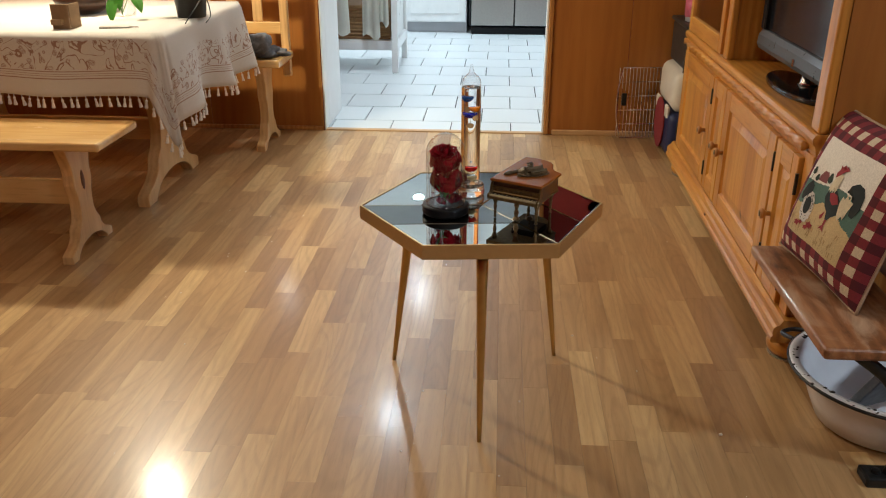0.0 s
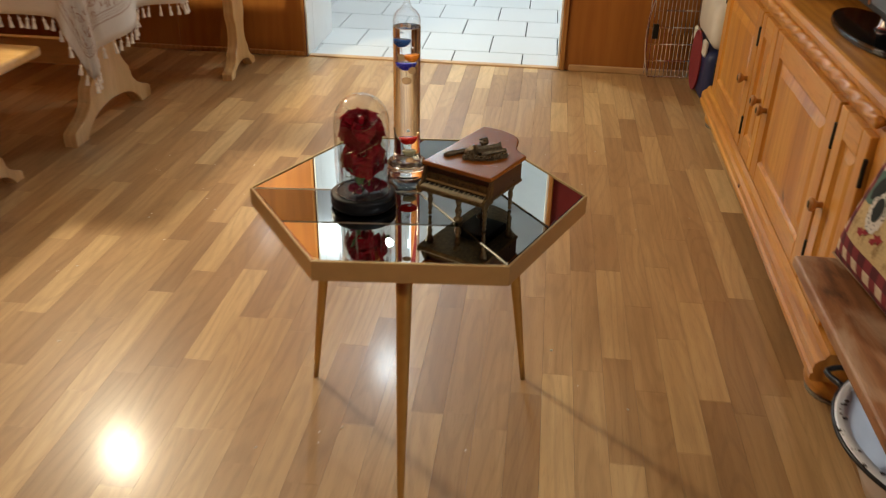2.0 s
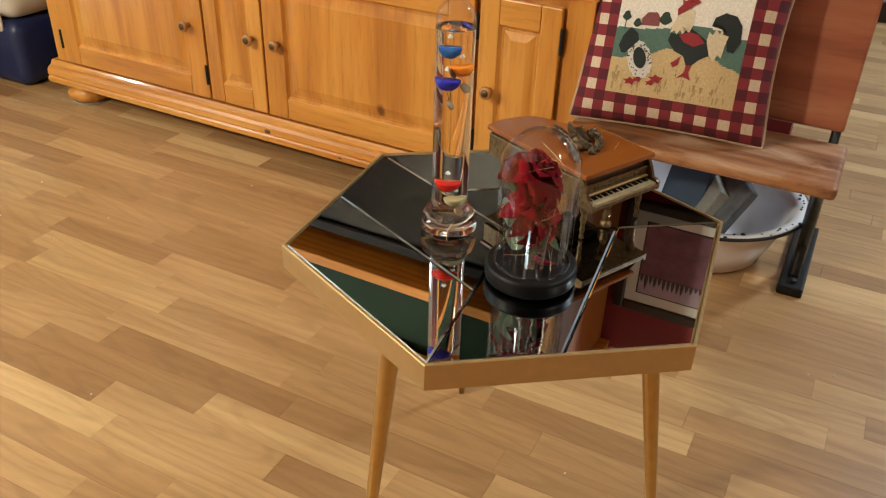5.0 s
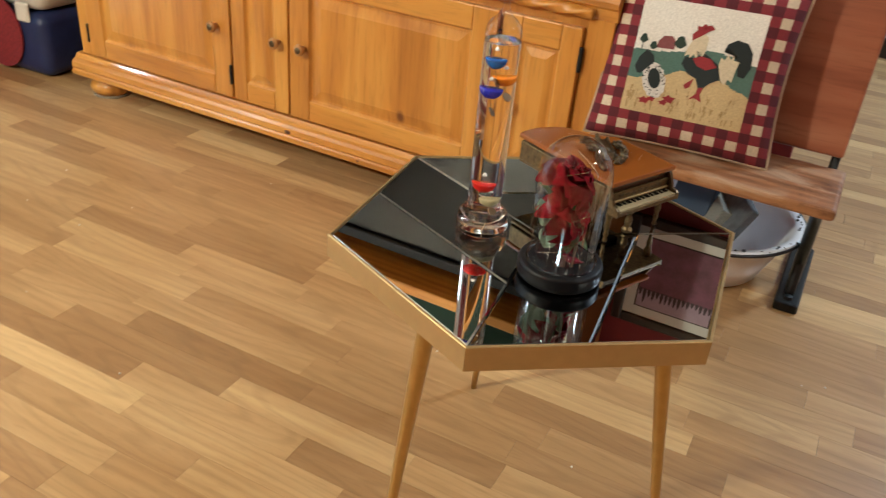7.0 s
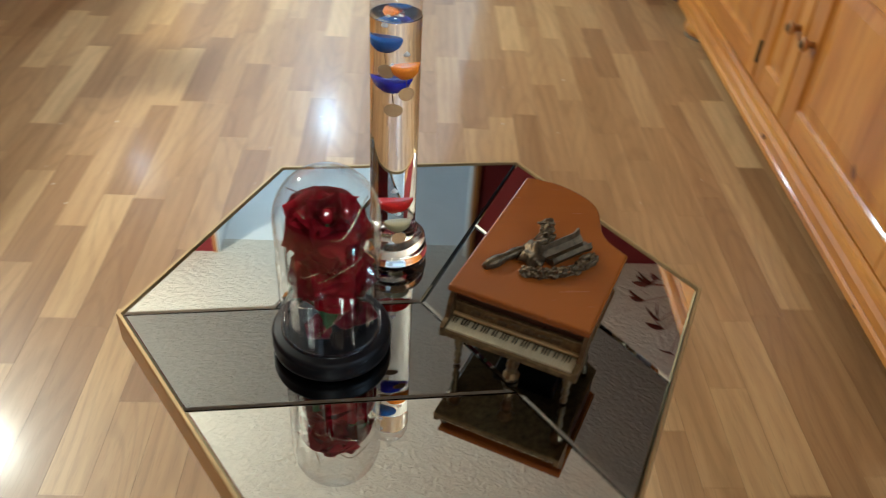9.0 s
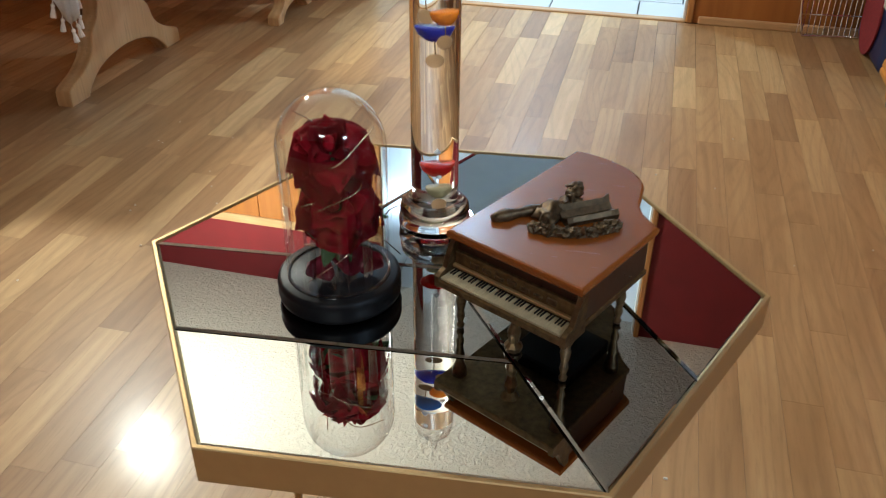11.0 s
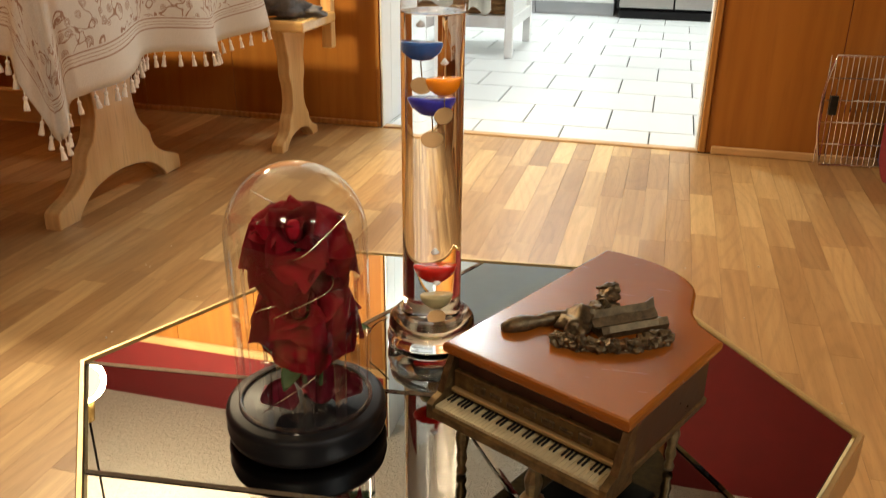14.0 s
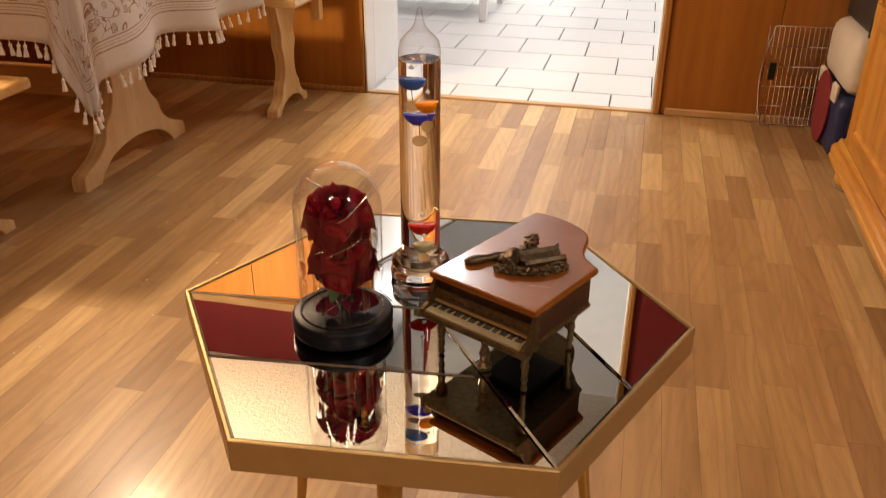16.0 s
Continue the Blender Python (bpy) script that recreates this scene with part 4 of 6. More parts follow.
def door(y0, y1, z0, z1, sw, knob_y=None, hinge_y=None):
    x0, x1 = FX - 0.012, FX + 0.0055
    d = part("door", box(x0 + 0.010, x1, y0 + sw * 0.6, y1 - sw * 0.6, z0 + 0.03, z1 - 0.03), "pine", cab, "panelled pine door")
    for a, b in ((y0, y0 + sw), (y1 - sw, y1)):
        part("door_stile", box(x0, x1, a, b, z0, z1, 0.003, 2), "pine", d)
    for a, b in ((z0, z0 + 0.058), (z1 - 0.058, z1)):
        part("door_rail", box(x0, x1, y0 + sw + 0.0004, y1 - sw - 0.0004, a, b, 0.003, 2), "pine_y", d)
    a, b, c, e = y0 + sw, y1 - sw, z0 + 0.058, z1 - 0.058
    inset = min(0.034, (b - a) * 0.28)
    # sunk bead, sloping field and raised centre
    bm = bmesh.new()
    loops = []
    for off, xx in ((0, x0 + 0.003), (0.005, x0 + 0.009), (0.008, x0 + 0.0085), (0.011, x0 + 0.0092), (inset, x0 + 0.0045), (inset + 0.003, x0 + 0.0038)):
        loops.append([bm.verts.new((xx, yy, zz)) for yy, zz in ((a + off, c + off), (b - off, c + off), (b - off, e - off), (a + off, e - off))])
    for p, q in zip(loops, loops[1:]):
        for i in range(4):
            bm.faces.new((p[i], p[(i + 1) % 4], q[(i + 1) % 4], q[i]))
    bm.faces.new(loops[-1])
    bmesh.ops.recalc_face_normals(bm, faces=bm.faces[:])
    if bm.faces[-1].normal.x > 0:
        bmesh.ops.reverse_faces(bm, faces=bm.faces[:])
    part("door_panel", bm, "pine", d)
    if knob_y is not None:
        b2 = lathe([(0, -0.001), (0.0075, -0.001), (0.0065, 0.010), (0.0120, 0.016), (0.0158, 0.021), (0.0150, 0.026), (0.0108, 0.0285), (0, 0.0285)], 24)
        m = frame_axes((x0, knob_y, 0.343), (0, 1, 0), (0, 0, 1))
        b2.transform(m @ Matrix.Diagonal((1, 1, -1, 1)) if m.col[2].x > 0 else m)
        bmesh.ops.recalc_face_normals(b2, faces=b2.faces[:])
        kn = part("knob", b2, "trim", d, "turned wooden knob", True)
        b3 = lathe([(0, 0.0287), (0.0090, 0.0287), (0.0080, 0.0300), (0, 0.0303)], 20)
        b3.transform(m @ Matrix.Diagonal((1, 1, -1, 1)) if m.col[2].x > 0 else m)
        bmesh.ops.recalc_face_normals(b3, faces=b3.faces[:])
        part("knob_cap", b3, "bronze", d, "dark metal knob centre", True)
    if hinge_y is not None:
        for hz in (z0 + 0.07, z1 - 0.07):
            part("hinge", tube([(x0 + 0.001, hinge_y, hz - 0.028), (x0 + 0.001, hinge_y, hz + 0.028)], 0.005, 8), "iron", d, "black hinge")


door(0.912, 1.500, 0.140, 0.553, 0.066, 0.961, 1.503)
door(0.706, 0.905, 0.140, 0.553, 0.048, 0.738, 0.915)
door(0.086, 0.700, 0.140, 0.553, 0.066, 0.651, 0.078)
door(-0.122, 0.072, 0.140, 0.553, 0.048, 0.037, -0.126)
# twisted rope moulding
rope = bmesh.new()
rings = []
for i in range(330):
    y = -0.140 + i * (1.68 / 329)
    tw = i * 0.42
    rings.append([rope.verts.new((0.806 + (0.0115 + 0.0028 * math.cos(3 * a - tw)) * math.cos(a), y, 0.588 + (0.0115 + 0.0028 * math.cos(3 * a - tw)) * math.sin(a))) for a in [2 * math.pi * k / 12 for k in range(12)]])
for p, q in zip(rings, rings[1:]):
    for k in range(12):
        rope.faces.new((p[k], p[(k + 1) % 12], q[(k + 1) % 12], q[k]))
rope.faces.new(rings[0])
rope.faces.new(rings[-1])
bmesh.ops.recalc_face_normals(rope, faces=rope.faces[:])
part("rope_moulding", rope, "pine_y", cab, "rope-twist pine moulding", True)
run_y([(1.30, 0.575), (0.818, 0.575), (0.812, 0.600), (0.806, 0.606), (0.803, 0.618), (0.808, 0.628), (0.814, 0.631), (1.30, 0.631)], Y0 - 0.004, Y1 + 0.004, "pine_y", "shelf_top", "pine top with rounded edge")
# upper part: sides, partition, back, rails
HT = 1.62
part("side_panel", box(0.842, 1.30, Y0, Y0 + 0.022, 0.631, HT), "panel", cab, "brown side panel")
part("side_panel", box(0.842, 1.30, Y1 - 0.022, Y1, 0.631, HT), "panel", cab, "brown side panel")
part("partition", box(0.842, 1.278, 0.845, 0.865, 0.631, HT - 0.04), "pine", cab)
part("back_panel", box(1.28, 1.30, Y0 + 0.0225, Y1 - 0.0225, 0.631, HT - 0.04), "panel", cab, "brown back panel")
for ya, yb in ((Y0, Y0 + 0.062), (0.825, 0.885), (Y1 - 0.05, Y1)):
    part("stile", box(FX, 0.8415, ya, yb, 0.6315, 1.50, 0.006, 2), "pine", cab)
part("shelf", box(0.835, 1.279, Y0 + 0.0225, 0.8445, 1.272, 1.306, 0.003), "pine_y", cab)
part("top_rail", box(FX, 0.8415, Y0, Y1, 1.5005, 1.58, 0.004), "pine_y", cab)
run_y([(1.30, 1.5805), (0.815, 1.5805), (0.808, 1.590), (0.790, 1.600), (0.782, 1.612), (0.782, HT), (1.30, HT)], Y0 - 0.03, Y1 + 0.03, "pine_y", "cornice", "stepped pine cornice")
# Panel across the shelf front; its near-black green stands in for shade inside.
part("cloth_lining", box(0.872, 0.886, Y0 + 0.0225, 0.8445, 1.3065, 1.5795), "green", cab, "green panel closing the upper shelf, dark as its shaded inside")
gd = part("glass_door", box(FX - 0.010, FX + 0.010, 0.887, 0.935, 0.640, 1.495, 0.003, 2), "pine", cab, "glazed pine door")
part("door_stile", box(FX - 0.010, FX + 0.010, 1.460, 1.503, 0.640, 1.495, 0.003, 2), "pine", gd)
for a, b in ((0.640, 0.700), (1.44, 1.495)):
    part("door_rail", box(FX - 0.010, FX + 0.010, 0.9354, 1.4596, a, b, 0.003, 2), "pine_y", gd)
gp = part("door_glass", box(FX - 0.001, FX + 0.003, 0.933, 1.462, 0.698, 1.442), "thin_glass", gd, "clear door glass")
gp.visible_shadow = False
# stacked ribbed glasses and plates behind the glass
for k in range(9):
    z = 0.6315 + 0.021 * k
    solo("glass_dish", lathe([(0, 0), (0.06, 0), (0.085, 0.010), (0.09, 0.0195), (0.086, 0.0195), (0.058, 0.004), (0, 0.004)], 24, (0.95, 1.02, z)), "enamel", (0.95, 1.02, z), "stacked pressed-glass dish behind the cabinet glass", "dish", group="stacked dishes", smooth=True)
for y in (1.16, 1.28):
    solo("tumbler", lathe([(0, 0), (0.03, 0), (0.036, 0.11), (0.034, 0.11), (0.028, 0.006), (0, 0.006)], 20, (0.93, y, 0.6315)), "enamel", (0.93, y, 0.6315), "pressed-glass tumbler behind the cabinet glass", "glass", group="tumblers", smooth=True)

# ---- television ----
tv = thing("television", (0.93, 0.33, 0.6315), "grey flat television on a gloss black oval stand", "television")
oval = [(0.93 + 0.088 * math.cos(a) * (1.0 if math.cos(a) < 0 else 0.8), 0.33 + 0.235 * math.sin(a)) for a in [2 * math.pi * i / 40 for i in range(40)]]
part("stand", prism(oval, 0.632, 0.648, None, 0.005, 2), "blackgloss", tv, "gloss black oval stand")
part("neck", lathe([(0, 0.648), (0.030, 0.648), (0.022, 0.656), (0.016, 0.70), (0, 0.70)], 24, (0.945, 0.33, 0)), "chrome", tv, "chrome neck", True)
bez = [(0.900, 0.690), (0.893, 0.705), (0.896, 0.735), (0.908, 0.752), (0.950, 0.752), (0.955, 0.690)]
part("bezel", prism(bez, 0, 0.845, frame_axes((0, 0.755, 0), (1, 0, 0), (0, 0, 1)), 0.003, 2), "tvgrey", tv, "grey lower bezel")
part("bezel", box(0.900, 0.955, -0.09, -0.045, 0.7525, 1.225, 0.004), "black", tv)
part("bezel", box(0.900, 0.955, 0.715, 0.755, 0.7525, 1.225, 0.004), "black", tv)
part("bezel", box(0.900, 0.955, -0.0445, 0.7145, 1.19, 1.225, 0.004), "black", tv)
part("screen", box(0.915, 0.950, -0.0445, 0.7145, 0.7525, 1.1895), "screen", tv, "dark switched-off screen")
part("badge", box(0.8905, 0.894, 0.325, 0.340, 0.700, 0.722, 0.001), "chrome", tv)

# ---- garlands on the cabinet ----
ivy = thing("ivy_garland", (0.95, 0.15, HT), "green trailing ivy lying on the cabinet top", "plant")
rnd = random.Random(21)
part("vine", tube(curve([(0.90, -0.10, HT + 0.004), (0.95, 0.05, HT + 0.010), (0.89, 0.22, HT + 0.006), (0.96, 0.42, HT + 0.012), (0.90, 0.62, HT + 0.006)]), 0.003, 6), "stem", ivy, smooth=True)
for i in range(46):
    part("leaf", leaf_mesh(rnd.uniform(0.03, 0.055), rnd.uniform(0.014, 0.022), pose(0.93 + rnd.uniform(-0.13, 0.08), -0.12 + i * 0.017, HT + rnd.uniform(0.004, 0.05), rnd.uniform(-10, 60), rnd.uniform(-20, 20), rnd.uniform(0, 360))), "plantleaf", ivy)
dry = thing("dried_flower_spray", (1.02, 1.25, HT), "spray of dried dark red flowers on the cabinet top", "dried flowers")
part("vase", lathe([(0, 0), (0.05, 0), (0.07, 0.06), (0.05, 0.12), (0.045, 0.12), (0.06, 0.06), (0.04, 0.008), (0, 0.008)], 24, (1.02, 1.25, HT)), "pot", dry, "dark vase", True)
for i in range(22):
    a, l = rnd.uniform(0, 6.28), rnd.uniform(0.14, 0.30)
    tip = Vector((1.02 + math.cos(a) * l * 0.8, 1.25 + math.sin(a) * l, HT + 0.1 + rnd.uniform(0.05, 0.3)))
    part("twig", tube([(1.02, 1.25, HT + 0.05), tuple((Vector((1.02, 1.25, HT + 0.12)) + tip) / 2 + Vector((0, 0, 0.03))), tuple(tip)], 0.0018, 5), "dryleaf", dry)
    for k in range(2):
        part("dry_leaf", leaf_mesh(0.07, 0.014, Matrix.Translation(tip) @ pose(0, 0, 0, rnd.uniform(-60, 60), rnd.uniform(-40, 40), math.degrees(a) - 90 + rnd.uniform(-40, 40))), "dryleaf", dry)

# ---- old school bench with cushion and basin ----
site(0.0, -0.010)
sb = thing("school_bench", (0.86, -0.46, 0), "old iron and oak school bench with worn varnished seat", "bench")
part("seat", box(0.700, 0.935, -0.727, -0.175, 0.316, 0.343, 0.009, 3), "oldwood", sb, "worn brown seat plank")
bk = box(-0.012, 0.012, -0.71, -0.20, 0, 0.36, 0.006, 2)
bk.transform(pose(0.952, 0, 0.362, 0, 13, 0))
part("backrest", bk, "redwood", sb, "reddish varnished back plank")
for y in (-0.696, -0.255):
    leg = tube(curve([(0.78, y, 0.316), (0.86, y, 0.25), (0.91, y, 0.14), (0.97, y, 0.02)], 6), 0.014, 8)
    leg = tube(curve([(0.93, y, 0.314), (0.90, y, 0.22), (0.93, y, 0.12), (0.90, y, 0.02)], 6), 0.012, 8, leg)
    leg = tube(curve([(0.91, y, 0.30), (0.958, y, 0.36), (0.985, y, 0.46), (1.020, y, 0.62)], 6), 0.010, 8, leg)
    part("iron_leg", leg, "iron", sb, "blackened cast iron bracket", True)
    part("foot_plate", box(0.847, 1.17, y - 0.028, y + 0.028, 0, 0.024, 0.005, 2), "iron", sb, "iron foot plate")
    for x in (0.875, 1.13):
        part("bolt", lathe([(0, 0.024), (0.011, 0.024), (0.009, 0.031), (0, 0.033)], 12, (x, y, 0)), "iron", sb)

cush = thing("cushion", (0.86, -0.37, 0.343), "farmyard cushion with red gingham border and cream piping on a bench", "cushion")
CM = frame_axes((0.856, -0.360, 0.525), (0.10, -0.995, 0.0), (0.299, 0.030, 0.954))
A_, B_ = 0.204, 0.190


def puff(u, v, side=1.0):
    h = (0.060 if side == FRONT else 0.030) * max(0.0, (1 - u ** 4)) ** 0.6 * max(0.0, (1 - v ** 4)) ** 0.6 + 0.004 * math.sin(7 * u + 3 * v) * (1 - u * u) * (1 - v * v)
    x = A_ * u * (1 - 0.07 * (1 - v * v) * abs(u) ** 2)
    y = B_ * v * (1 - 0.035 * (1 - u * u) * abs(v) ** 2)
    return CM @ Vector((x, y, side * h))


def cm(name, c):
    return plain(name, c, 0.9, 0, 0.14, 260, 0.5)


CLOTH = [cm("gingham_dark", (0.085, 0.010, 0.016)), cm("gingham_red", (0.20, 0.022, 0.030)), cm("gingham_cream", (0.60, 0.50, 0.36)), cm("print_sky", (0.74, 0.71, 0.64)), cm("print_hill", (0.085, 0.16, 0.13)), cm("print_straw", (0.52, 0.39, 0.20))]
FRONT = -1.0 if (CM.to_3x3() @ Vector((0, 0, 1))).x > 0 else 1.0
N = 136
bm = bmesh.new()
grid = [[bm.verts.new(puff(2 * i / N - 1, 2 * j / N - 1, FRONT)) for i in range(N + 1)] for j in range(N + 1)]
for j in range(N):
    for i in range(N):
        f = bm.faces.new((grid[j][i], grid[j][i + 1], grid[j + 1][i + 1], grid[j + 1][i]))
        ci, cj = int(i * 17 / N), int(j * 17 / N)
        u, v = 2 * (i + 0.5) / N - 1, 2 * (j + 0.5) / N - 1
        if min(ci, cj) < 3 or max(ci, cj) > 13:
            f.material_index = 2 if ci % 2 and cj % 2 else (1 if ci % 2 or cj % 2 else 0)
        else:
            hill = 0.05 + 0.11 * math.exp(-((u - 0.2) / 0.4) ** 2)
            hay = -0.28 + 0.21 * math.exp(-((u - 0.08) / 0.4) ** 2) + 0.008 * math.sin(37 * u)
            f.material_index = 3 if v > hill else (4 if v > hay else 5)
back = part("cover", bm, CLOTH[0], cush, "printed cotton cover with red gingham border", True)
for m_ in CLOTH[1:]:
    back.data.materials.append(m_)
bm = bmesh.new()
grid = [[bm.verts.new(puff(2 * i / 20 - 1, 2 * j / 20 - 1, -FRONT)) for i in range(21)] for j in range(21)]
for j in range(20):
    for i in range(20):
        bm.faces.new((grid[j][i], grid[j][i + 1], grid[j + 1][i + 1], grid[j + 1][i]))
part("back_cover", bm, CLOTH[1], cush, "plain red back cover", True)
edge = [puff(-1 + 2 * k / 20, -1) for k in range(20)] + [puff(1, -1 + 2 * k / 20) for k in range(20)] + [puff(1 - 2 * k / 20, 1) for k in range(20)] + [puff(-1, 1 - 2 * k / 20) for k in range(20)]
part("piping", tube(edge, 0.0042, 6, closed=True), cm("piping_cream", (0.42, 0.30, 0.20)), cush, "cream twisted piping", True)


def patch(outline, material, lift=0.0012):
    """A printed shape that follows the cushion's face."""
    b = bmesh.new()
    cu, cv = sum(p[0] for p in outline) / len(outline), sum(p[1] for p in outline) / len(outline)
    nrm = CM.to_3x3() @ Vector((0, 0, FRONT)) * lift
    rs = [[b.verts.new(puff(cu + (u - cu) * k / 4, cv + (v - cv) * k / 4, FRONT) + nrm) for u, v in outline] for k in (1, 2, 3, 4)]
    c = b.verts.new(puff(cu, cv, FRONT) + nrm)
    n = len(outline)
    for i in range(n):
        b.faces.new((c, rs[0][i], rs[0][(i + 1) % n]))
        for p, q in zip(rs, rs[1:]):
            b.faces.new((p[i], p[(i + 1) % n], q[(i + 1) % n], q[i]))
    bmesh.ops.recalc_face_normals(b, faces=b.faces[:])
    if sum((f.normal for f in b.faces), Vector()).dot(nrm) < 0:
        bmesh.ops.reverse_faces(b, faces=b.faces[:])
    part("printed_shape", b, material, cush, smooth=True)


def oval_at(u, v, a, b, tilt=0.0, n=18):
    c, s = math.cos(radians(tilt)), math.sin(radians(tilt))
    return [(u + a * math.cos(t) * c - b * math.sin(t) * s, v + a * math.cos(t) * s + b * math.sin(t) * c) for t in [2 * math.pi * k / n for k in range(n)]]


ink, cream, rust, spot = cm("print_ink", (0.018, 0.024, 0.024)), cm("print_cream", (0.60, 0.52, 0.36)), cm("print_rust", (0.26, 0.025, 0.03)), cm("print_spotted", (0.62, 0.60, 0.56))
barn, tree = cm("print_barn", (0.22, 0.07, 0.07)), cm("print_tree", (0.03, 0.05, 0.035))
# the barn and trees on the hill, the speckled hen, then the cockerel
patch([(-0.40, 0.10), (-0.40, 0.17), (-0.35, 0.24), (-0.26, 0.25), (-0.22, 0.20), (-0.22, 0.11)], barn, 0.0010)
for u, v, r in ((-0.56, 0.18, 0.045), (-0.17, 0.20, 0.06), (-0.44, 0.12, 0.04)):
    patch([(u + r * (1 + 0.25 * math.sin(5 * k)) * math.cos(k * 0.45), v + r * (1 + 0.2 * math.sin(7 * k)) * math.sin(k * 0.45)) for k in range(14)], tree, 0.0012)
patch([(-0.565, 0.04), (-0.555, 0.04), (-0.555, 0.16), (-0.565, 0.16)], tree, 0.0012)
patch([(-0.55, -0.21), (-0.59, -0.14), (-0.56, -0.03), (-0.49, 0.07), (-0.41, 0.01), (-0.39, -0.06), (-0.45, -0.14), (-0.51, -0.21)], ink, 0.0012)
patch([(-0.35 + 0.125 * (1 + 0.05 * math.sin(k * 2.6)) * math.cos(k * 0.21) - 0.04 * math.sin(k * 0.21), -0.26 + 0.20 * (1 + 0.05 * math.sin(k * 2.6)) * math.sin(k * 0.21)) for k in range(30)], spot, 0.0010)
patch(oval_at(-0.35, -0.24, 0.065, 0.115, 16), ink, 0.0020)
dots = random.Random(12)
for i in range(46):
    t, r = dots.uniform(0, 6.28), dots.uniform(0.62, 0.97)
    patch(oval_at(-0.35 + r * (0.125 * math.cos(t) - 0.04 * math.sin(t)), -0.26 + r * 0.2 * math.sin(t), 0.008, 0.008, 0, 6), ink, 0.0016)
for u, v, w in ((-0.40, -0.50, 0.07), (-0.33, -0.47, 0.05), (-0.15, -0.44, 0.075), (-0.20, -0.49, 0.05)):
    patch([(u + w * (0.65 + 0.45 * (k % 2)) * math.cos(k * 0.57), v + 0.6 * w * (0.65 + 0.45 * (k % 2)) * math.sin(k * 0.57)) for k in range(11)], rust, 0.0014)
patch([(-0.11, -0.02), (-0.09, 0.06), (0.01, 0.06), (0.10, 0.13), (0.26, 0.03), (0.31, -0.12), (0.22, -0.18), (0.17, -0.24), (0.11, -0.25), (0.07, -0.16), (-0.03, -0.12)], ink, 0.0012)
patch([(-0.05, 0.25), (0.05, 0.33), (0.10, 0.30), (0.10, 0.15), (0.08, 0.08), (0.05, 0.12), (0.02, 0.06), (-0.01, 0.10), (-0.04, 0.05), (-0.06, 0.09), (-0.10, 0.06), (-0.09, 0.14)], cream, 0.0018)
patch([(-0.01, 0.05), (0.07, 0.09), (0.17, 0.08), (0.25, 0.00), (0.15, -0.05), (0.05, -0.02)], rust, 0.0024)
patch([(-0.06, 0.24), (-0.07, 0.31), (-0.03, 0.36), (-0.04, 0.41), (0.00, 0.40), (0.03, 0.44), (0.07, 0.42), (0.09, 0.44), (0.14, 0.40), (0.08, 0.36), (0.03, 0.31)], rust, 0.0022)
patch([(0.28, 0.18), (0.30, 0.27), (0.39, 0.33), (0.50, 0.31), (0.57, 0.22), (0.59, 0.06), (0.54, -0.06), (0.47, -0.05), (0.44, 0.09), (0.37, 0.17)], ink, 0.0012)
patch([(0.26, 0.03), (0.27, 0.12), (0.31, 0.09), (0.33, 0.16), (0.37, 0.11), (0.39, 0.16), (0.40, 0.11), (0.46, 0.10), (0.44, -0.01), (0.43, -0.13), (0.39, -0.10), (0.36, -0.17), (0.31, -0.12)], cream, 0.0020)
patch([(0.11, -0.25), (0.17, -0.24), (0.15, -0.32), (0.18, -0.40), (0.10, -0.37), (0.04, -0.40), (0.11, -0.32)], rust, 0.0014)
patch([(-0.04, -0.25), (0.05, -0.16), (0.03, -0.26), (-0.01, -0.29)], rust, 0.0014)
rnd = random.Random(9)
straw = cm("print_straw_dark", (0.36, 0.25, 0.11))
for i in range(70):
    u, v = rnd.uniform(-0.6, 0.58), rnd.uniform(-0.63, -0.36)
    patch([(u - 0.006, v), (u + 0.006, v), (u + 0.010 + rnd.uniform(-0.02, 0.02), v + 0.07), (u + rnd.uniform(-0.02, 0.01), v + 0.07)], straw, 0.0008)

site(-0.006, 0.004)
basin = thing("enamel_basin", (0.99, -0.48, 0), "chipped white enamel wash basin with black rim under a bench", "basin")
BZ = (0.985, -0.475, 0.0)
part("bowl", lathe([(0, 0.004), (0.135, 0.004), (0.150, 0.010), (0.172, 0.06), (0.196, 0.118), (0.206, 0.140), (0.222, 0.146), (0.229, 0.143), (0.2285, 0.148), (0.222, 0.1505), (0.204, 0.146), (0.192, 0.118), (0.168, 0.06), (0.146, 0.014), (0, 0.009)], 72, BZ), "enamel", basin, "white enamelled bowl", True)
part("rim_edge", tube([(BZ[0] + 0.2285 * math.cos(a), BZ[1] + 0.2285 * math.sin(a), 0.1445) for a in [2 * math.pi * k / 72 for k in range(72)]], 0.0042, 8, closed=True), "chip", basin, "worn black rim", True)
rnd = random.Random(4)
for i in range(34):
    a = rnd.uniform(2.2, 5.4)
    r = rnd.uniform(0.208, 0.226)
    s = rnd.uniform(0.003, 0.009)
    part("enamel_chip", blob((BZ[0] + r * math.cos(a), BZ[1] + r * math.sin(a), 0.1485), (s, s * 0.7, 0.0022), i, 0.5, 1), "chip", basin)
part("handle", tube(curve([(BZ[0] - 0.12, BZ[1] + 0.195, 0.138), (BZ[0] - 0.155, BZ[1] + 0.225, 0.128), (BZ[0] - 0.185, BZ[1] + 0.215, 0.122), (BZ[0] - 0.178, BZ[1] + 0.150, 0.138)], 6), 0.006, 8), "chip", basin, "black basin handle", True)
bk = box(-0.095, 0.095, -0.011, 0.011, -0.075, 0.075, 0.003)
bk.transform(pose(0.985, -0.515, 0.135, 28, 0, 24))
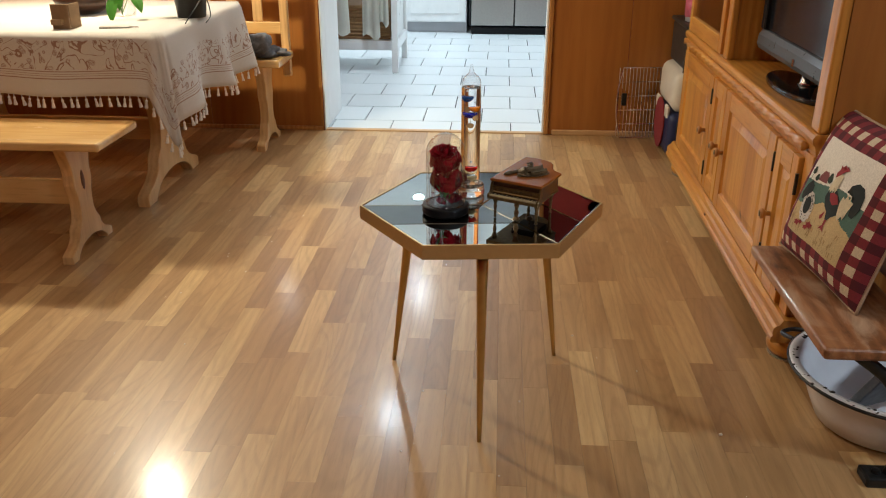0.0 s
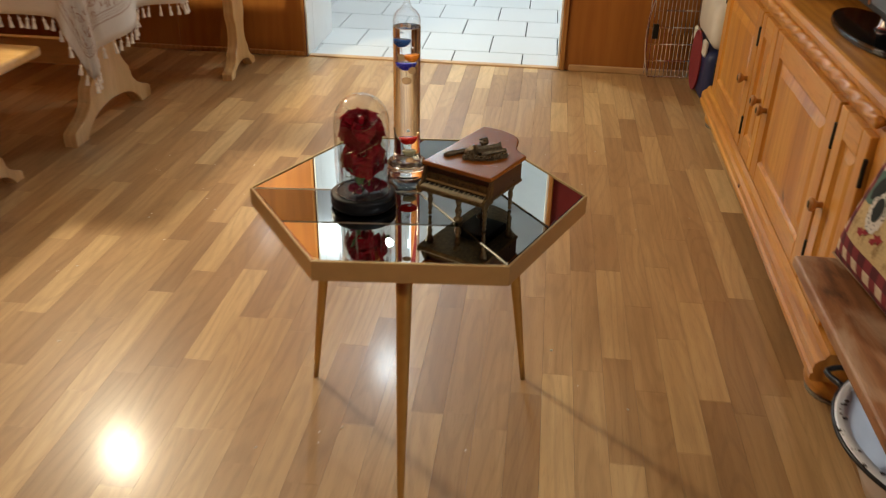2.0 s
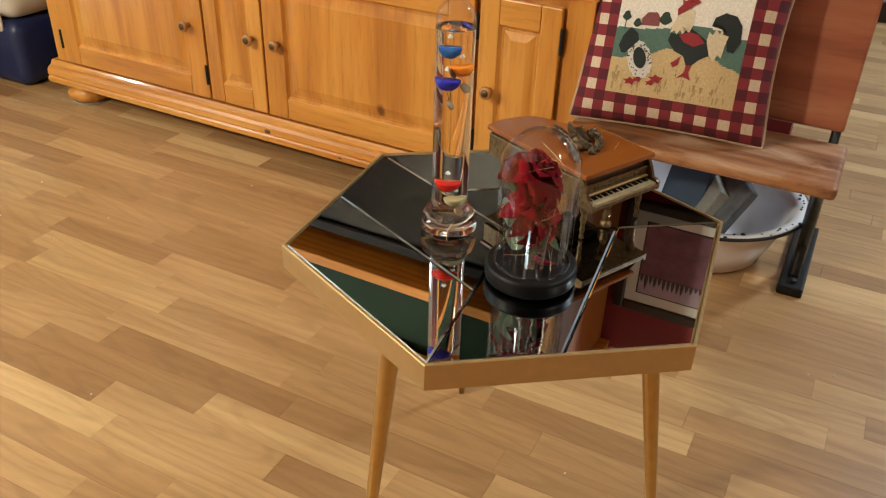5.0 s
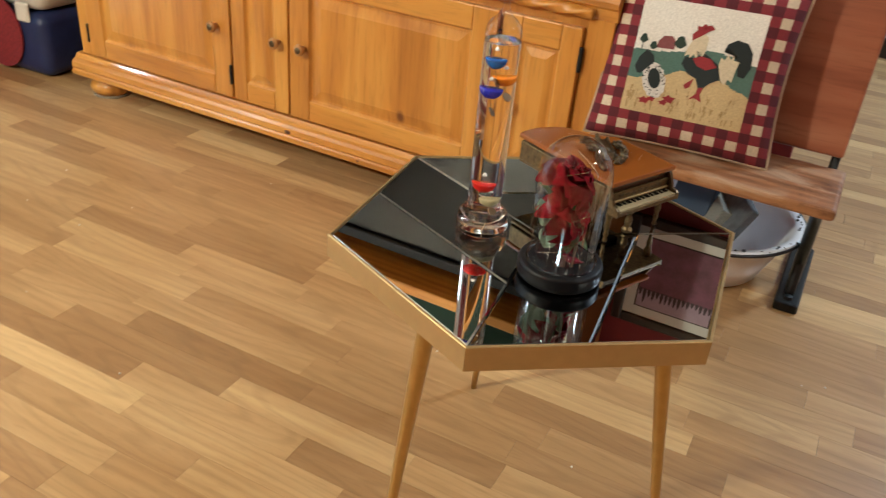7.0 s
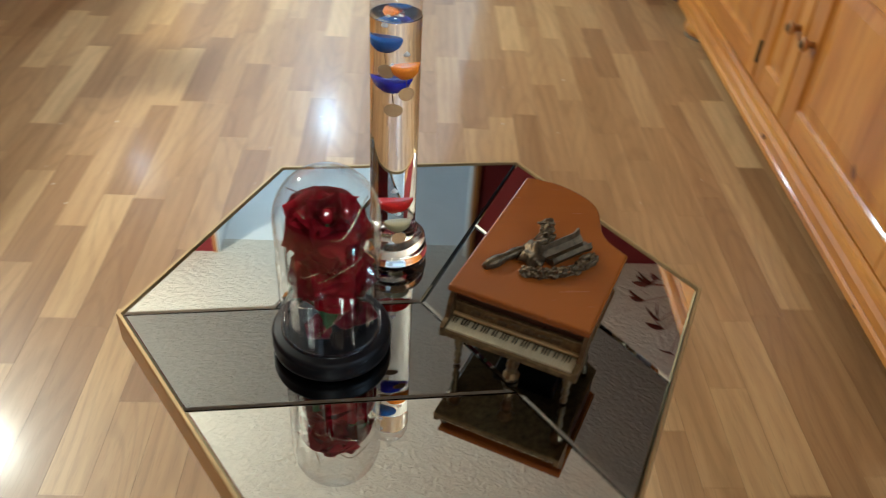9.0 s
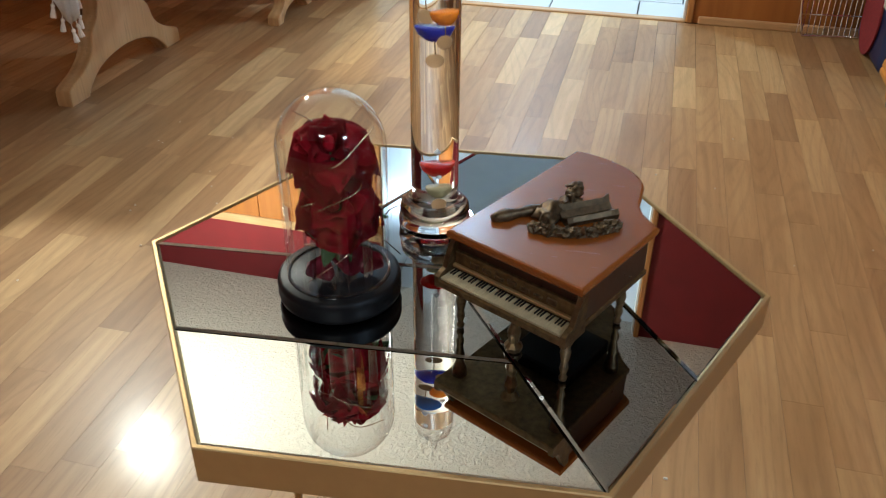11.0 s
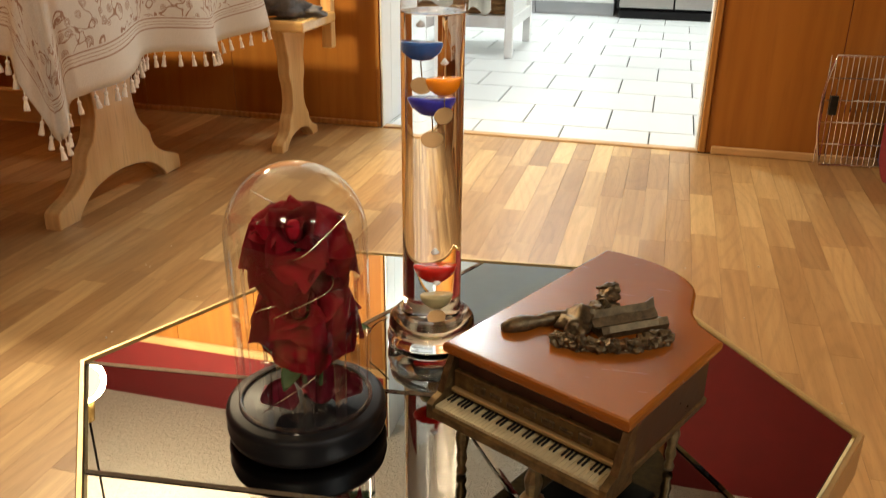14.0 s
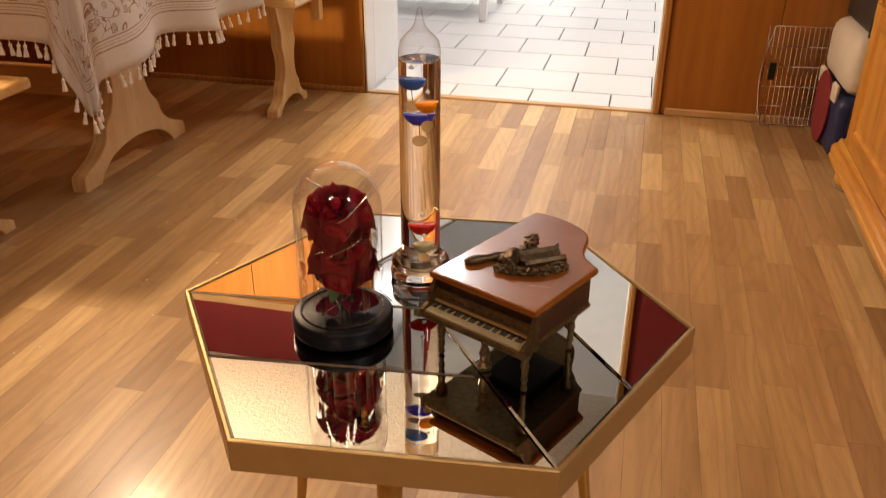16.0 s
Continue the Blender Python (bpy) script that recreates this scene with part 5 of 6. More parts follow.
solo("worn_book", bk, "slate", (0.95, -0.56, 0.02), "worn grey clothbound book standing in a basin", "book")
bk = box(-0.075, 0.075, -0.014, 0.014, -0.055, 0.055, 0.002)
bk.transform(pose(1.01, -0.475, 0.115, 24, 0, 20))
solo("old_book", bk, "paper", (1.02, -0.50, 0.02), "old book with yellowed page edges in a basin", "book")
bk = box(-0.06, 0.06, -0.010, 0.010, -0.06, 0.06, 0.002)
bk.transform(pose(1.035, -0.42, 0.125, 16, 0, 60))
solo("blue_booklet", bk, "bluebox", (1.07, -0.40, 0.02), "dark blue booklet leaning in a basin", "book")

# ---- the dining corner ----
site(-0.072, 0.012, 0, (1, 1.10, 1.038), 0, (-1.345, 0.862, 0))
DT, DX, DY0, DY1, DXW = 0.70, -1.12, 0.69, 1.57, -2.75


def trestle(x, y0, y1, h, name, label, category, top_w, thick=0.045):
    """A shaped trestle end: waisted upright on an arched foot, as one outline in (y, z)."""
    c, w = (y0 + y1) / 2, (y1 - y0) / 2
    half = [(w, 0.0), (w * 1.0, h * 0.045), (w * 0.96, h * 0.075), (w * 0.72, h * 0.115), (w * 0.56, h * 0.17), (w * 0.50, h * 0.24), (w * 0.37, h * 0.30), (w * 0.30, h * 0.40), (w * 0.33, h * 0.52), (w * 0.42, h * 0.62), (w * 0.40, h * 0.74), (top_w * 0.82, h * 0.90), (top_w, h)]
    inner = [(w * 0.72, 0.0), (w * 0.68, h * 0.028), (w * 0.50, h * 0.085), (w * 0.25, h * 0.115), (0, h * 0.125)]
    right = [tuple(p)[:2] for p in curve([(u, v, 0) for u, v in half], 4)]
    arch = [tuple(p)[:2] for p in curve([(u, v, 0) for u, v in inner], 3)]
    poly = right + [(-u, v) for u, v in right[::-1]] + [(-u, v) for u, v in arch] + [(u, v) for u, v in arch[-2::-1]]
    return prism(poly, -thick / 2, thick / 2, frame_axes((x, c, 0), (0, 1, 0), (0, 0, 1)), 0.004, 2)


dtable = thing("dining_table", (-1.9, 1.13, 0), "pale beech trestle dining table under a white cloth", "table")
part("tabletop", box(DXW + 0.05, DX - 0.01, DY0 + 0.01, DY1 - 0.01, DT - 0.035, DT - 0.004, 0.006, 2), "beech_x", dtable)
for x in (-1.345, -2.50):
    part("trestle_end", trestle(x, 0.862, 1.405, DT - 0.036, "t", "", "", 0.30, 0.05), "beech", dtable, "waisted beech trestle end on arched foot")
part("stretcher", box(-2.474, -1.371, 1.115, 1.15, 0.20, 0.29, 0.004), "beech_x", dtable)

site(-0.040, 0, 0, (1.03, 1.03, 1.025), 0, (-1.41, 0.292, 0))
bench = thing("dining_bench", (-1.9, 0.43, 0), "pale varnished beech bench with shaped trestle ends", "bench")
part("seat", box(-2.62, -1.235, 0.280, 0.585, 0.400, 0.430, 0.010, 3), "beech_x", bench, "glossy beech seat plank")
for x in (-1.41, -2.42):
    part("trestle_end", trestle(x, 0.292, 0.595, 0.3995, "t", "", "", 0.10, 0.04), "beech", bench, "shaped beech end on arched foot")
part("stretcher", box(-2.39, -1.431, 0.430, 0.455, 0.165, 0.255, 0.004), "beech_x", bench)
part("wedge_knot", blob((-1.389, 0.44, 0.255), (0.003, 0.012, 0.035), 2, 0.1, 2), "brown", bench, "dark wooden wedge")

site(-0.083, 0.098, 0, (1, 1.13, 1.07), 0, (-1.07, 1.605, 0))
fb = thing("back_bench", (-1.7, 1.75, 0), "pale beech bench with a slatted backrest against the wall", "bench")
part("seat", box(-2.75, -0.945, 1.60, 1.86, 0.390, 0.425, 0.008, 2), "beech_x", fb)
for x in (-1.07, -2.5):
    part("trestle_end", trestle(x, 1.605, 1.880, 0.3895, "t", "", "", 0.09, 0.045), "beech", fb, "shaped beech end on arched foot")
for x in (-0.985, -1.55, -2.15):
    part("back_post", box(x - 0.02, x + 0.02, 1.86, 1.895, 0.30, 0.78, 0.005, 2), "beech", fb)
for z in (0.50, 0.70):
    part("back_rail", box(-2.70, -0.968, 1.865, 1.89, z, z + 0.055, 0.004), "beech_x", fb)
for x in [-1.12 - 0.13 * k for k in range(11)]:
    part("back_slat", box(x - 0.025, x + 0.025, 1.872, 1.884, 0.5555, 0.6995, 0.003), "beech", fb)
rag = blob((-1.045, 1.70, 0.4475), (0.070, 0.075, 0.032), 5, 0.5, 3)
rag = blob((-0.985, 1.735, 0.437), (0.055, 0.045, 0.018), 9, 0.5, 3, rag)
solo("folded_garment", blob((-1.06, 1.66, 0.49), (0.06, 0.06, 0.045), 3, 0.5, 3, rag), "greycloth", (-1.03, 1.70, 0.425), "crumpled grey garment lying on the bench", "clothing", smooth=True)

site(-0.072, 0.012, 0, (1, 1.10, 1.038), 0, (-1.345, 0.862, 0))
# the tablecloth: a sheet with a falling skirt, hem stripes and a scrolling floral band
n = Nodes("white_printed_cloth", 0.9)
uv = n.t.nodes.new("ShaderNodeUVMap")
sep = n.t.nodes.new("ShaderNodeSeparateXYZ")
n.link(uv.outputs[0], sep.inputs[0])


def math_node(op, a, b=None):
    m = n.t.nodes.new("ShaderNodeMath")
    m.operation = op
    for k, v in ((0, a), (1, b)):
        if v is None:
            continue
        if isinstance(v, (int, float)):
            m.inputs[k].default_value = v
        else:
            n.link(v, m.inputs[k])
    return m.outputs[0]


def band(lo, hi):
    return math_node("MULTIPLY", math_node("GREATER_THAN", sep.outputs[1], lo), math_node("LESS_THAN", sep.outputs[1], hi))


mp = n.t.nodes.new("ShaderNodeMapping")
mp.inputs["Scale"].default_value = (1, 1, 1)
n.link(uv.outputs[0], mp.inputs["Vector"])
vo = n.node("ShaderNodeTexVoronoi", Scale=34.0, Randomness=0.9)
n.link(mp.outputs[0], vo.inputs["Vector"])
rings_ = math_node("SINE", math_node("MULTIPLY", vo.outputs["Distance"], 84.0))
blossom = math_node("MULTIPLY", math_node("GREATER_THAN", rings_, -0.05), math_node("LESS_THAN", vo.outputs["Distance"], 0.36))
sc = n.noise(mp.outputs[0], 15.0, 1.0, 0.4, 1.6)
tendril = math_node("LESS_THAN", math_node("ABSOLUTE", math_node("SUBTRACT", sc, 0.5)), 0.020)
motif = math_node("MINIMUM", math_node("ADD", blossom, tendril), 1.0)
clump = n.noise(mp.outputs[0], 6.5, 2.0, 0.5)
motif = math_node("MULTIPLY", motif, math_node("GREATER_THAN", clump, 0.24))
flor = math_node("MULTIPLY", motif, band(0.090, 0.188))
stripes = math_node("ADD", math_node("ADD", band(0.0590, 0.0625), band(0.0690, 0.0705)), math_node("ADD", band(0.0760, 0.0775), band(0.0835, 0.0865)))
ink_f = math_node("MINIMUM", math_node("ADD", math_node("MULTIPLY", flor, 0.95), math_node("MULTIPLY", stripes, 0.9)), 1.0)
weave = n.noise(n.coords((420, 420, 420)), 1.0, 2)
n.colour(n.mix(n.ramp(weave, (0.3, (0.54, 0.50, 0.44)), (0.7, (0.64, 0.60, 0.54))), (0.30, 0.17, 0.115), ink_f))
n.bump(weave, 0.25, 0.001)
CLOTHMAT = n.m
cloth = thing("tablecloth", (-1.9, 1.13, DT), "white tasselled tablecloth with brown scrolling flower band and striped hem", "tablecloth")
HEM = []
bm = bmesh.new()
uvl = bm.loops.layers.uv.new("UVMap")
COLS = []
CR = 0.035
s = 0.0
NF, NC, NR = 150, 26, 92
for i in range(NF + 1):
    x = DXW + (DX - CR - DXW) * i / NF
    COLS.append((Vector((x, DY0, DT)), Vector((0, -1, 0)), 0.0))
for i in range(1, NC):
    a = math.pi / 2 * i / NC
    COLS.append((Vector((DX - CR + CR * math.sin(a), DY0 + CR - CR * math.cos(a), DT)), Vector((math.sin(a), -math.cos(a), 0)), math.sin(2 * a)))
for i in range(NR + 1):
    COLS.append((Vector((DX, DY0 + CR + (DY1 - DY0 - CR) * i / NR, DT)), Vector((1, 0, 0)), 0.0))
prev, s = None, 0.0
rows = []
DOWN = 14
for k, (p, o, c) in enumerate(COLS):
    if prev is not None:
        s += (p - prev).length + 0.012 * c
    prev = p
    side = 0 if k <= NF else (1 if k >= NF + NC else (k - NF) / NC)
    near = math.exp(-((k - NF - NC / 2) / 9.0) ** 2)
    drop = 0.205 + 0.075 * side + 0.135 * near ** 1.6 + 0.010 * math.sin(s * 11) * (0.4 + side)
    col = []
    for j in range(DOWN + 1):
        w = j / DOWN
        fold = (0.010 + 0.030 * side) * math.sin(s * (17 if side > 0.5 else 12) + 0.8 * math.sin(s * 5)) * w ** 1.2
        fold += 0.028 * near * math.sin((k - NF - NC / 2) * 0.55) * w
        out_ = 0.012 + 0.030 * w ** 0.8 + fold + 0.030 * near * w
        q = p + o * (out_ if j else 0.004) + Vector((0, 0, 0.004 - drop * (w if j else 0) - (0.004 if j else 0)))
        col.append((bm.verts.new(q), s, drop * (1 - w)))
    rows.append(col)
    HEM.append((col[-1][0].co.copy(), s))
for a, b in zip(rows, rows[1:]):
    for j in range(DOWN):
        f = bm.faces.new((a[j][0], b[j][0], b[j + 1][0], a[j + 1][0]))
        for lp, d in zip(f.loops, (a[j], b[j], b[j + 1], a[j + 1])):
            lp[uvl].uv = (d[1], d[2])
top = [c[0][0] for c in rows]
far = [bm.verts.new((DX, DY1 + 0.004, DT + 0.004)), bm.verts.new((DXW, DY1 + 0.004, DT + 0.004))]
f = bm.faces.new(top + far)
for lp in f.loops:
    lp[uvl].uv = (0, 0.5)
bmesh.ops.recalc_face_normals(bm, faces=bm.faces[:])
bmesh.ops.solidify(bm, geom=bm.faces[:], thickness=-0.0012)
sheet = part("cloth_sheet", bm, CLOTHMAT, cloth, "white printed cotton sheet", True)
tas = lathe([(0, 0.0), (0.0012, 0.0), (0.0014, -0.008), (0.0046, -0.011), (0.0050, -0.015), (0.0034, -0.018), (0.0062, -0.032), (0.0070, -0.040), (0, -0.040)], 8)
tm = bpy.data.meshes.new("tassel")
tas.to_mesh(tm)
tas.free()
tm.materials.append(M["tassel"])
nxt = 0.62
rnd = random.Random(2)
for p, ss in HEM:
    if ss >= nxt:
        t = new("tassel", tm)
        t.parent = cloth
        t.matrix_basis = Matrix.Translation(SITE[0] @ p - BASE[cloth]) @ pose(0, 0, 0, rnd.uniform(-10, 10), rnd.uniform(-10, 10), rnd.uniform(0, 360))
        nxt += 0.029
# things on the table
TT = DT + 0.0045
pl = thing("potted_plant", (-1.15, 1.10, TT), "green trailing houseplant in a dark pot", "plant")
part("pot", lathe([(0, 0), (0.055, 0), (0.066, 0.10), (0.070, 0.10), (0.070, 0.112), (0.062, 0.112), (0.060, 0.095), (0, 0.095)], 32, (-1.15, 1.10, TT)), "pot", pl, "dark round pot", True)
part("soil", lathe([(0, 0.096), (0.06, 0.096), (0, 0.099)], 20, (-1.15, 1.10, TT)), "soil", pl)
for i in range(16):
    a = rnd.uniform(0, 6.28)
    part("leaf", leaf_mesh(rnd.uniform(0.06, 0.10), rnd.uniform(0.02, 0.03), pose(-1.15 + 0.03 * math.cos(a), 1.10 + 0.03 * math.sin(a), TT + 0.10 + 0.01 * (i % 5), rnd.uniform(10, 60), 0, math.degrees(a) - 90)), "plantleaf", pl)
bowl = thing("glass_vase", (-1.42, 1.06, TT), "clear glass jar with green cuttings", "vase")
vs = part("jar", lathe([(0, 0), (0.05, 0), (0.055, 0.02), (0.055, 0.14), (0.052, 0.14), (0.052, 0.02), (0.045, 0.006), (0, 0.006)], 32, (-1.42, 1.06, TT)), "thin_glass", bowl, "clear glass jar", True)
vs.visible_shadow = False
for i, (dx, dy, rx, rz, l) in enumerate(((0.0, -0.05, -55, 180, 0.10), (0.07, -0.04, -35, -130, 0.09), (0.03, -0.06, -70, 170, 0.07), (0.12, 0.0, -10, -90, 0.11))):
    part("leaf", leaf_mesh(l, 0.026, pose(-1.42 + dx, 1.06 + dy, TT + 0.085 + 0.01 * i, rx, 0, rz)), "plantleaf", bowl)
    part("stalk", tube([(-1.42, 1.06, TT + 0.01), (-1.42 + dx * 0.6, 1.06 + dy * 0.6, TT + 0.15), (-1.42 + dx, 1.06 + dy, TT + 0.085 + 0.01 * i)], 0.002, 5), "stem", bowl)
db = thing("fruit_bowl", (-1.62, 1.16, TT), "dark wooden bowl on the table", "bowl")
part("bowl", lathe([(0, 0), (0.05, 0), (0.11, 0.035), (0.125, 0.07), (0.12, 0.07), (0.10, 0.035), (0.045, 0.008), (0, 0.008)], 36, (-1.62, 1.16, TT)), "darkbody", db, "", True)
cf = thing("card_stand", (-1.50, 0.80, TT), "small folded brown card stand on the tablecloth", "card")
part("front", box(-1.535, -1.470, 0.755, 0.759, TT, TT + 0.085, 0.0008), "cardboard", cf)
part("side", box(-1.471, -1.467, 0.760, 0.83, TT, TT + 0.085, 0.0008), "cardboard", cf)
part("lip", box(-1.530, -1.490, 0.735, 0.7545, TT + 0.018, TT + 0.036, 0.0008), "cardboard", cf)
tl = thing("pocket_tool", (-1.31, 0.79, TT), "folded steel pocket tool lying on the tablecloth", "tool")
tb2 = box(-0.055, 0.055, -0.008, 0.008, 0, 0.010, 0.003)
tb2.transform(pose(-1.32, 0.79, TT, 0, 0, 12))
part("handle", tb2, "steel", tl)
tb2 = box(-0.03, 0.05, -0.005, 0.005, 0, 0.006, 0.002)
tb2.transform(pose(-1.285, 0.812, TT, 0, 0, -14))
part("blade", tb2, "chrome", tl)
gl = thing("wire_stand", (-1.06, 0.95, TT), "thin dark wire plant stand on the tablecloth", "stand")
part("wire", tube(curve([(-1.10, 0.90, TT + 0.002), (-1.07, 0.93, TT + 0.05), (-1.04, 0.97, TT + 0.09), (-1.02, 0.96, TT + 0.03), (-1.03, 0.93, TT + 0.003)], 6), 0.002, 6), "iron", gl, smooth=True)

# pendant lamp over the dining table
site()
pd = thing("pendant_lamp", (-1.66, 1.15, CEIL), "warm hanging lamp over the dining table", "lamp")
part("canopy", lathe([(0, 0), (0.06, 0), (0.055, -0.02), (0, -0.025)], 28, (-1.66, 1.15, CEIL)), "gold", pd, "", True)
part("cord", tube([(-1.66, 1.15, CEIL - 0.02), (-1.66, 1.15, 1.84)], 0.004, 6), "black", pd)
part("socket", lathe([(0, 1.66), (0.018, 1.655), (0.026, 1.60), (0.022, 1.57), (0, 1.57)], 24, (-1.66, 1.15, 0.18)), "gold", pd, "brass lamp socket", True)
bl = part("bulb", lathe([(0, 1.44), (0.035, 1.450), (0.058, 1.485), (0.058, 1.515), (0.035, 1.552), (0.018, 1.569), (0, 1.569)], 28, (-1.66, 1.15, 0.18)), "bulb_warm", pd, "glowing warm globe bulb", True)
bl.visible_shadow = False
for kx, ky in ((-0.72, 3.0), (-0.70, 5.15), (0.64, 5.15), (-2.0, 5.1), (0.64, 3.0)):
    dl = thing("downlight", (kx, ky, CEIL), "round white recessed ceiling light", "lamp", "kitchen downlights")
    part("ring", lathe([(0.050, 0), (0.072, 0), (0.072, -0.006), (0.050, -0.010)], 32, (kx, ky, CEIL), close=True), "white", dl, "", True)
    part("diffuser", lathe([(0, -0.001), (0.049, -0.001), (0.049, -0.004), (0, -0.004)], 32, (kx, ky, CEIL)), "bulb_cool", dl, "bright diffuser")
# Fixtures out of view; the warm one only houses the added room fill.
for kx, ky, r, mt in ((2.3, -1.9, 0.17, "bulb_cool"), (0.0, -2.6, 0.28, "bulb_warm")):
    dl = thing("unseen_ceiling_lamp", (kx, ky, CEIL), "unseen round flush ceiling lamp", "lamp")
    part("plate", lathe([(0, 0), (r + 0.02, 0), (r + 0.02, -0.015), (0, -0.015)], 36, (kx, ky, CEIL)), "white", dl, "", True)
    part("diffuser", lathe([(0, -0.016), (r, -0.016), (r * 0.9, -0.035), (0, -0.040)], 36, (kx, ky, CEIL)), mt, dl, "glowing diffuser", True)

# Added glowing disc, no known lamp: its reflection puts a glint on the floor.
at = (-1.19, NY - 0.0075, 0.985)
wl = thing("glint_disc", at, "added glowing disc on the panelled wall, makes a floor glint", "lamp")
m = Matrix.Translation(at) @ pose(0, 0, 0, 90, 0, 0)
for name, profile, mt, lab in (("night_light_body", [(0, 0), (0.045, 0), (0.045, 0.016), (0, 0.016)], "white", ""), ("night_light_dome", [(0, 0.0165), (0.036, 0.0165), (0.028, 0.026), (0, 0.030)], "glint", "glowing face of the added disc")):
    b = lathe(profile, 28)
    b.transform(m)
    part(name, b, mt, wl, lab, name == "night_light_dome")

# ---- cat carrier, its wire door and the tubs behind ----
site(0.032, 0.185, 0, (1, 1, 1.06), 0, (0.815, 1.545, 0))
cc = thing("pet_carrier", (0.98, 1.74, 0), "navy and cream plastic pet carrier with a red cushion inside", "pet carrier")
part("lower_tub", box(0.815, 1.20, 1.545, 1.95, 0.0, 0.205, 0.035, 3), "navy", cc, "navy blue lower half", True)
lid_ = box(0.822, 1.195, 1.552, 1.945, 0.206, 0.40, 0.05, 3)
part("upper_shell", lid_, "ivory_plastic", cc, "cream upper half", True)
part("latch", box(0.808, 0.824, 1.60, 1.66, 0.175, 0.235, 0.006), "ivory_plastic", cc)
part("latch", box(0.808, 0.824, 1.84, 1.90, 0.175, 0.235, 0.006), "ivory_plastic", cc)
dw = lathe([(0, 0), (0.10, 0), (0.118, 0.004), (0.118, 0.010), (0, 0.010)], 28)
dw.transform(Matrix.Translation((0.8155, 1.76, 0.125)) @ pose(0, 0, 0, 0, -90, 0))
part("doorway", dw, "redplush", cc, "red plush lining in the doorway")
site(0.045, 0.20, 0, (1.08, 1, 1.08), 0, (0.585, 1.88, 0))
wd_ = thing("wire_gate", (0.70, 1.90, 0), "steel wire carrier gate leaning against the panelling", "gate")


def gate(u, v):
    return Vector((0.585 + 0.245 * u, 1.88 + 0.03 * v + 0.035 * u, 0.006 + 0.335 * v))


def gside(v):
    return 0.04 + 0.10 * (2 * v - 1) ** 2


edge_ = [gate(gside(k / 16), k / 16) for k in range(17)] + [gate(1, 1), gate(1, 0)]
part("gate_frame", tube([tuple(p) for p in edge_], 0.0042, 6, closed=True), "chrome", wd_, smooth=True)
for i in range(1, 15):
    u = i / 15
    part("gate_wire", tube([tuple(gate(max(u, 0.06), 0.0)), tuple(gate(u, 1.0))], 0.0019, 5), "chrome", wd_)
for v in (0.2, 0.4, 0.6, 0.8):
    part("gate_bar", tube([tuple(gate(gside(v), v)), tuple(gate(1, v))], 0.0024, 5), "chrome", wd_)
part("latch_plate", box(0.618, 0.640, 1.882, 1.892, 0.165, 0.225, 0.002), "iron", wd_, "dark latch plate")
site(0.032, 0.185, 0, (1, 1, 1.06), 0, (0.815, 1.545, 0))
box_ = thing("storage_crate", (1.02, 1.74, 0.40), "dark storage crate stacked on the pet carrier", "crate")
part("crate_body", box(0.862, 1.19, 1.56, 1.93, 0.4005, 0.58, 0.012, 2), "pot", box_)
part("crate_lip", box(0.852, 1.20, 1.55, 1.94, 0.5805, 0.60, 0.006), "pot", box_)
tub = thing("food_tub", (0.93, 1.72, 0.60), "white tub with a pink label on a dark crate", "tub")
part("tub_body", lathe([(0, 0), (0.062, 0), (0.066, 0.13), (0.064, 0.15), (0, 0.15)], 32, (0.935, 1.72, 0.6005)), "enamel", tub, "", True)
part("label_wrap", lathe([(0.0640, 0.02), (0.0660, 0.02), (0.0672, 0.10), (0.0655, 0.10)], 32, (0.935, 1.72, 0.6005), close=True), "pinktub", tub, "pink printed wrap", True)
part("tub_lid", lathe([(0, 0.1505), (0.070, 0.1505), (0.070, 0.165), (0, 0.168)], 32, (0.935, 1.72, 0.6005)), "white", tub, "white lid", True)

# ---- wall decor ----
site()
pc = thing("framed_print", (1.315, -0.36, 1.12), "purple print in a wide pale mount and dark frame", "picture")
part("backing", box(1.309, 1.319, -0.575, -0.235, 1.10, 1.455), "frame", pc)
for a in ((-0.592, -0.560, 1.085, 1.47), (-0.252, -0.220, 1.085, 1.47)):
    part("frame_side", box(1.296, 1.3195, *a, 0.004), "frame", pc)
for a in ((-0.5595, -0.2525, 1.085, 1.117), (-0.5595, -0.2525, 1.438, 1.47)):
    part("frame_side", box(1.296, 1.3195, *a, 0.004), "frame", pc)
part("mount", box(1.305, 1.3088, -0.559, -0.253, 1.118, 1.437), "mat", pc, "pale card mount")
part("inner_edge", box(1.3049, 1.3052, -0.527, -0.285, 1.149, 1.403), "frame", pc, "dark inner edge of the mount")
part("print", box(1.3025, 1.3046, -0.522, -0.290, 1.154, 1.335), "print", pc, "purple heather field of the print")
part("print", box(1.3025, 1.3046, -0.522, -0.290, 1.3354, 1.398), "printsky", pc, "pale lavender sky of the print")
rnd = random.Random(12)
for i in range(17):
    y = -0.516 + i * 0.0137
    h = rnd.uniform(0.022, 0.050) * (0.75 + 0.5 * i / 17)
    part("printed_tree", prism([(-0.005, 0), (0.005, 0), (0.0055, h * 0.35), (0.003, h * 0.75), (0.0, h), (-0.003, h * 0.75), (-0.0055, h * 0.35)], 0, 0.001, frame_axes((1.3022, y, 1.330), (0, 1, 0), (0, 0, 1))), "printdark", pc)
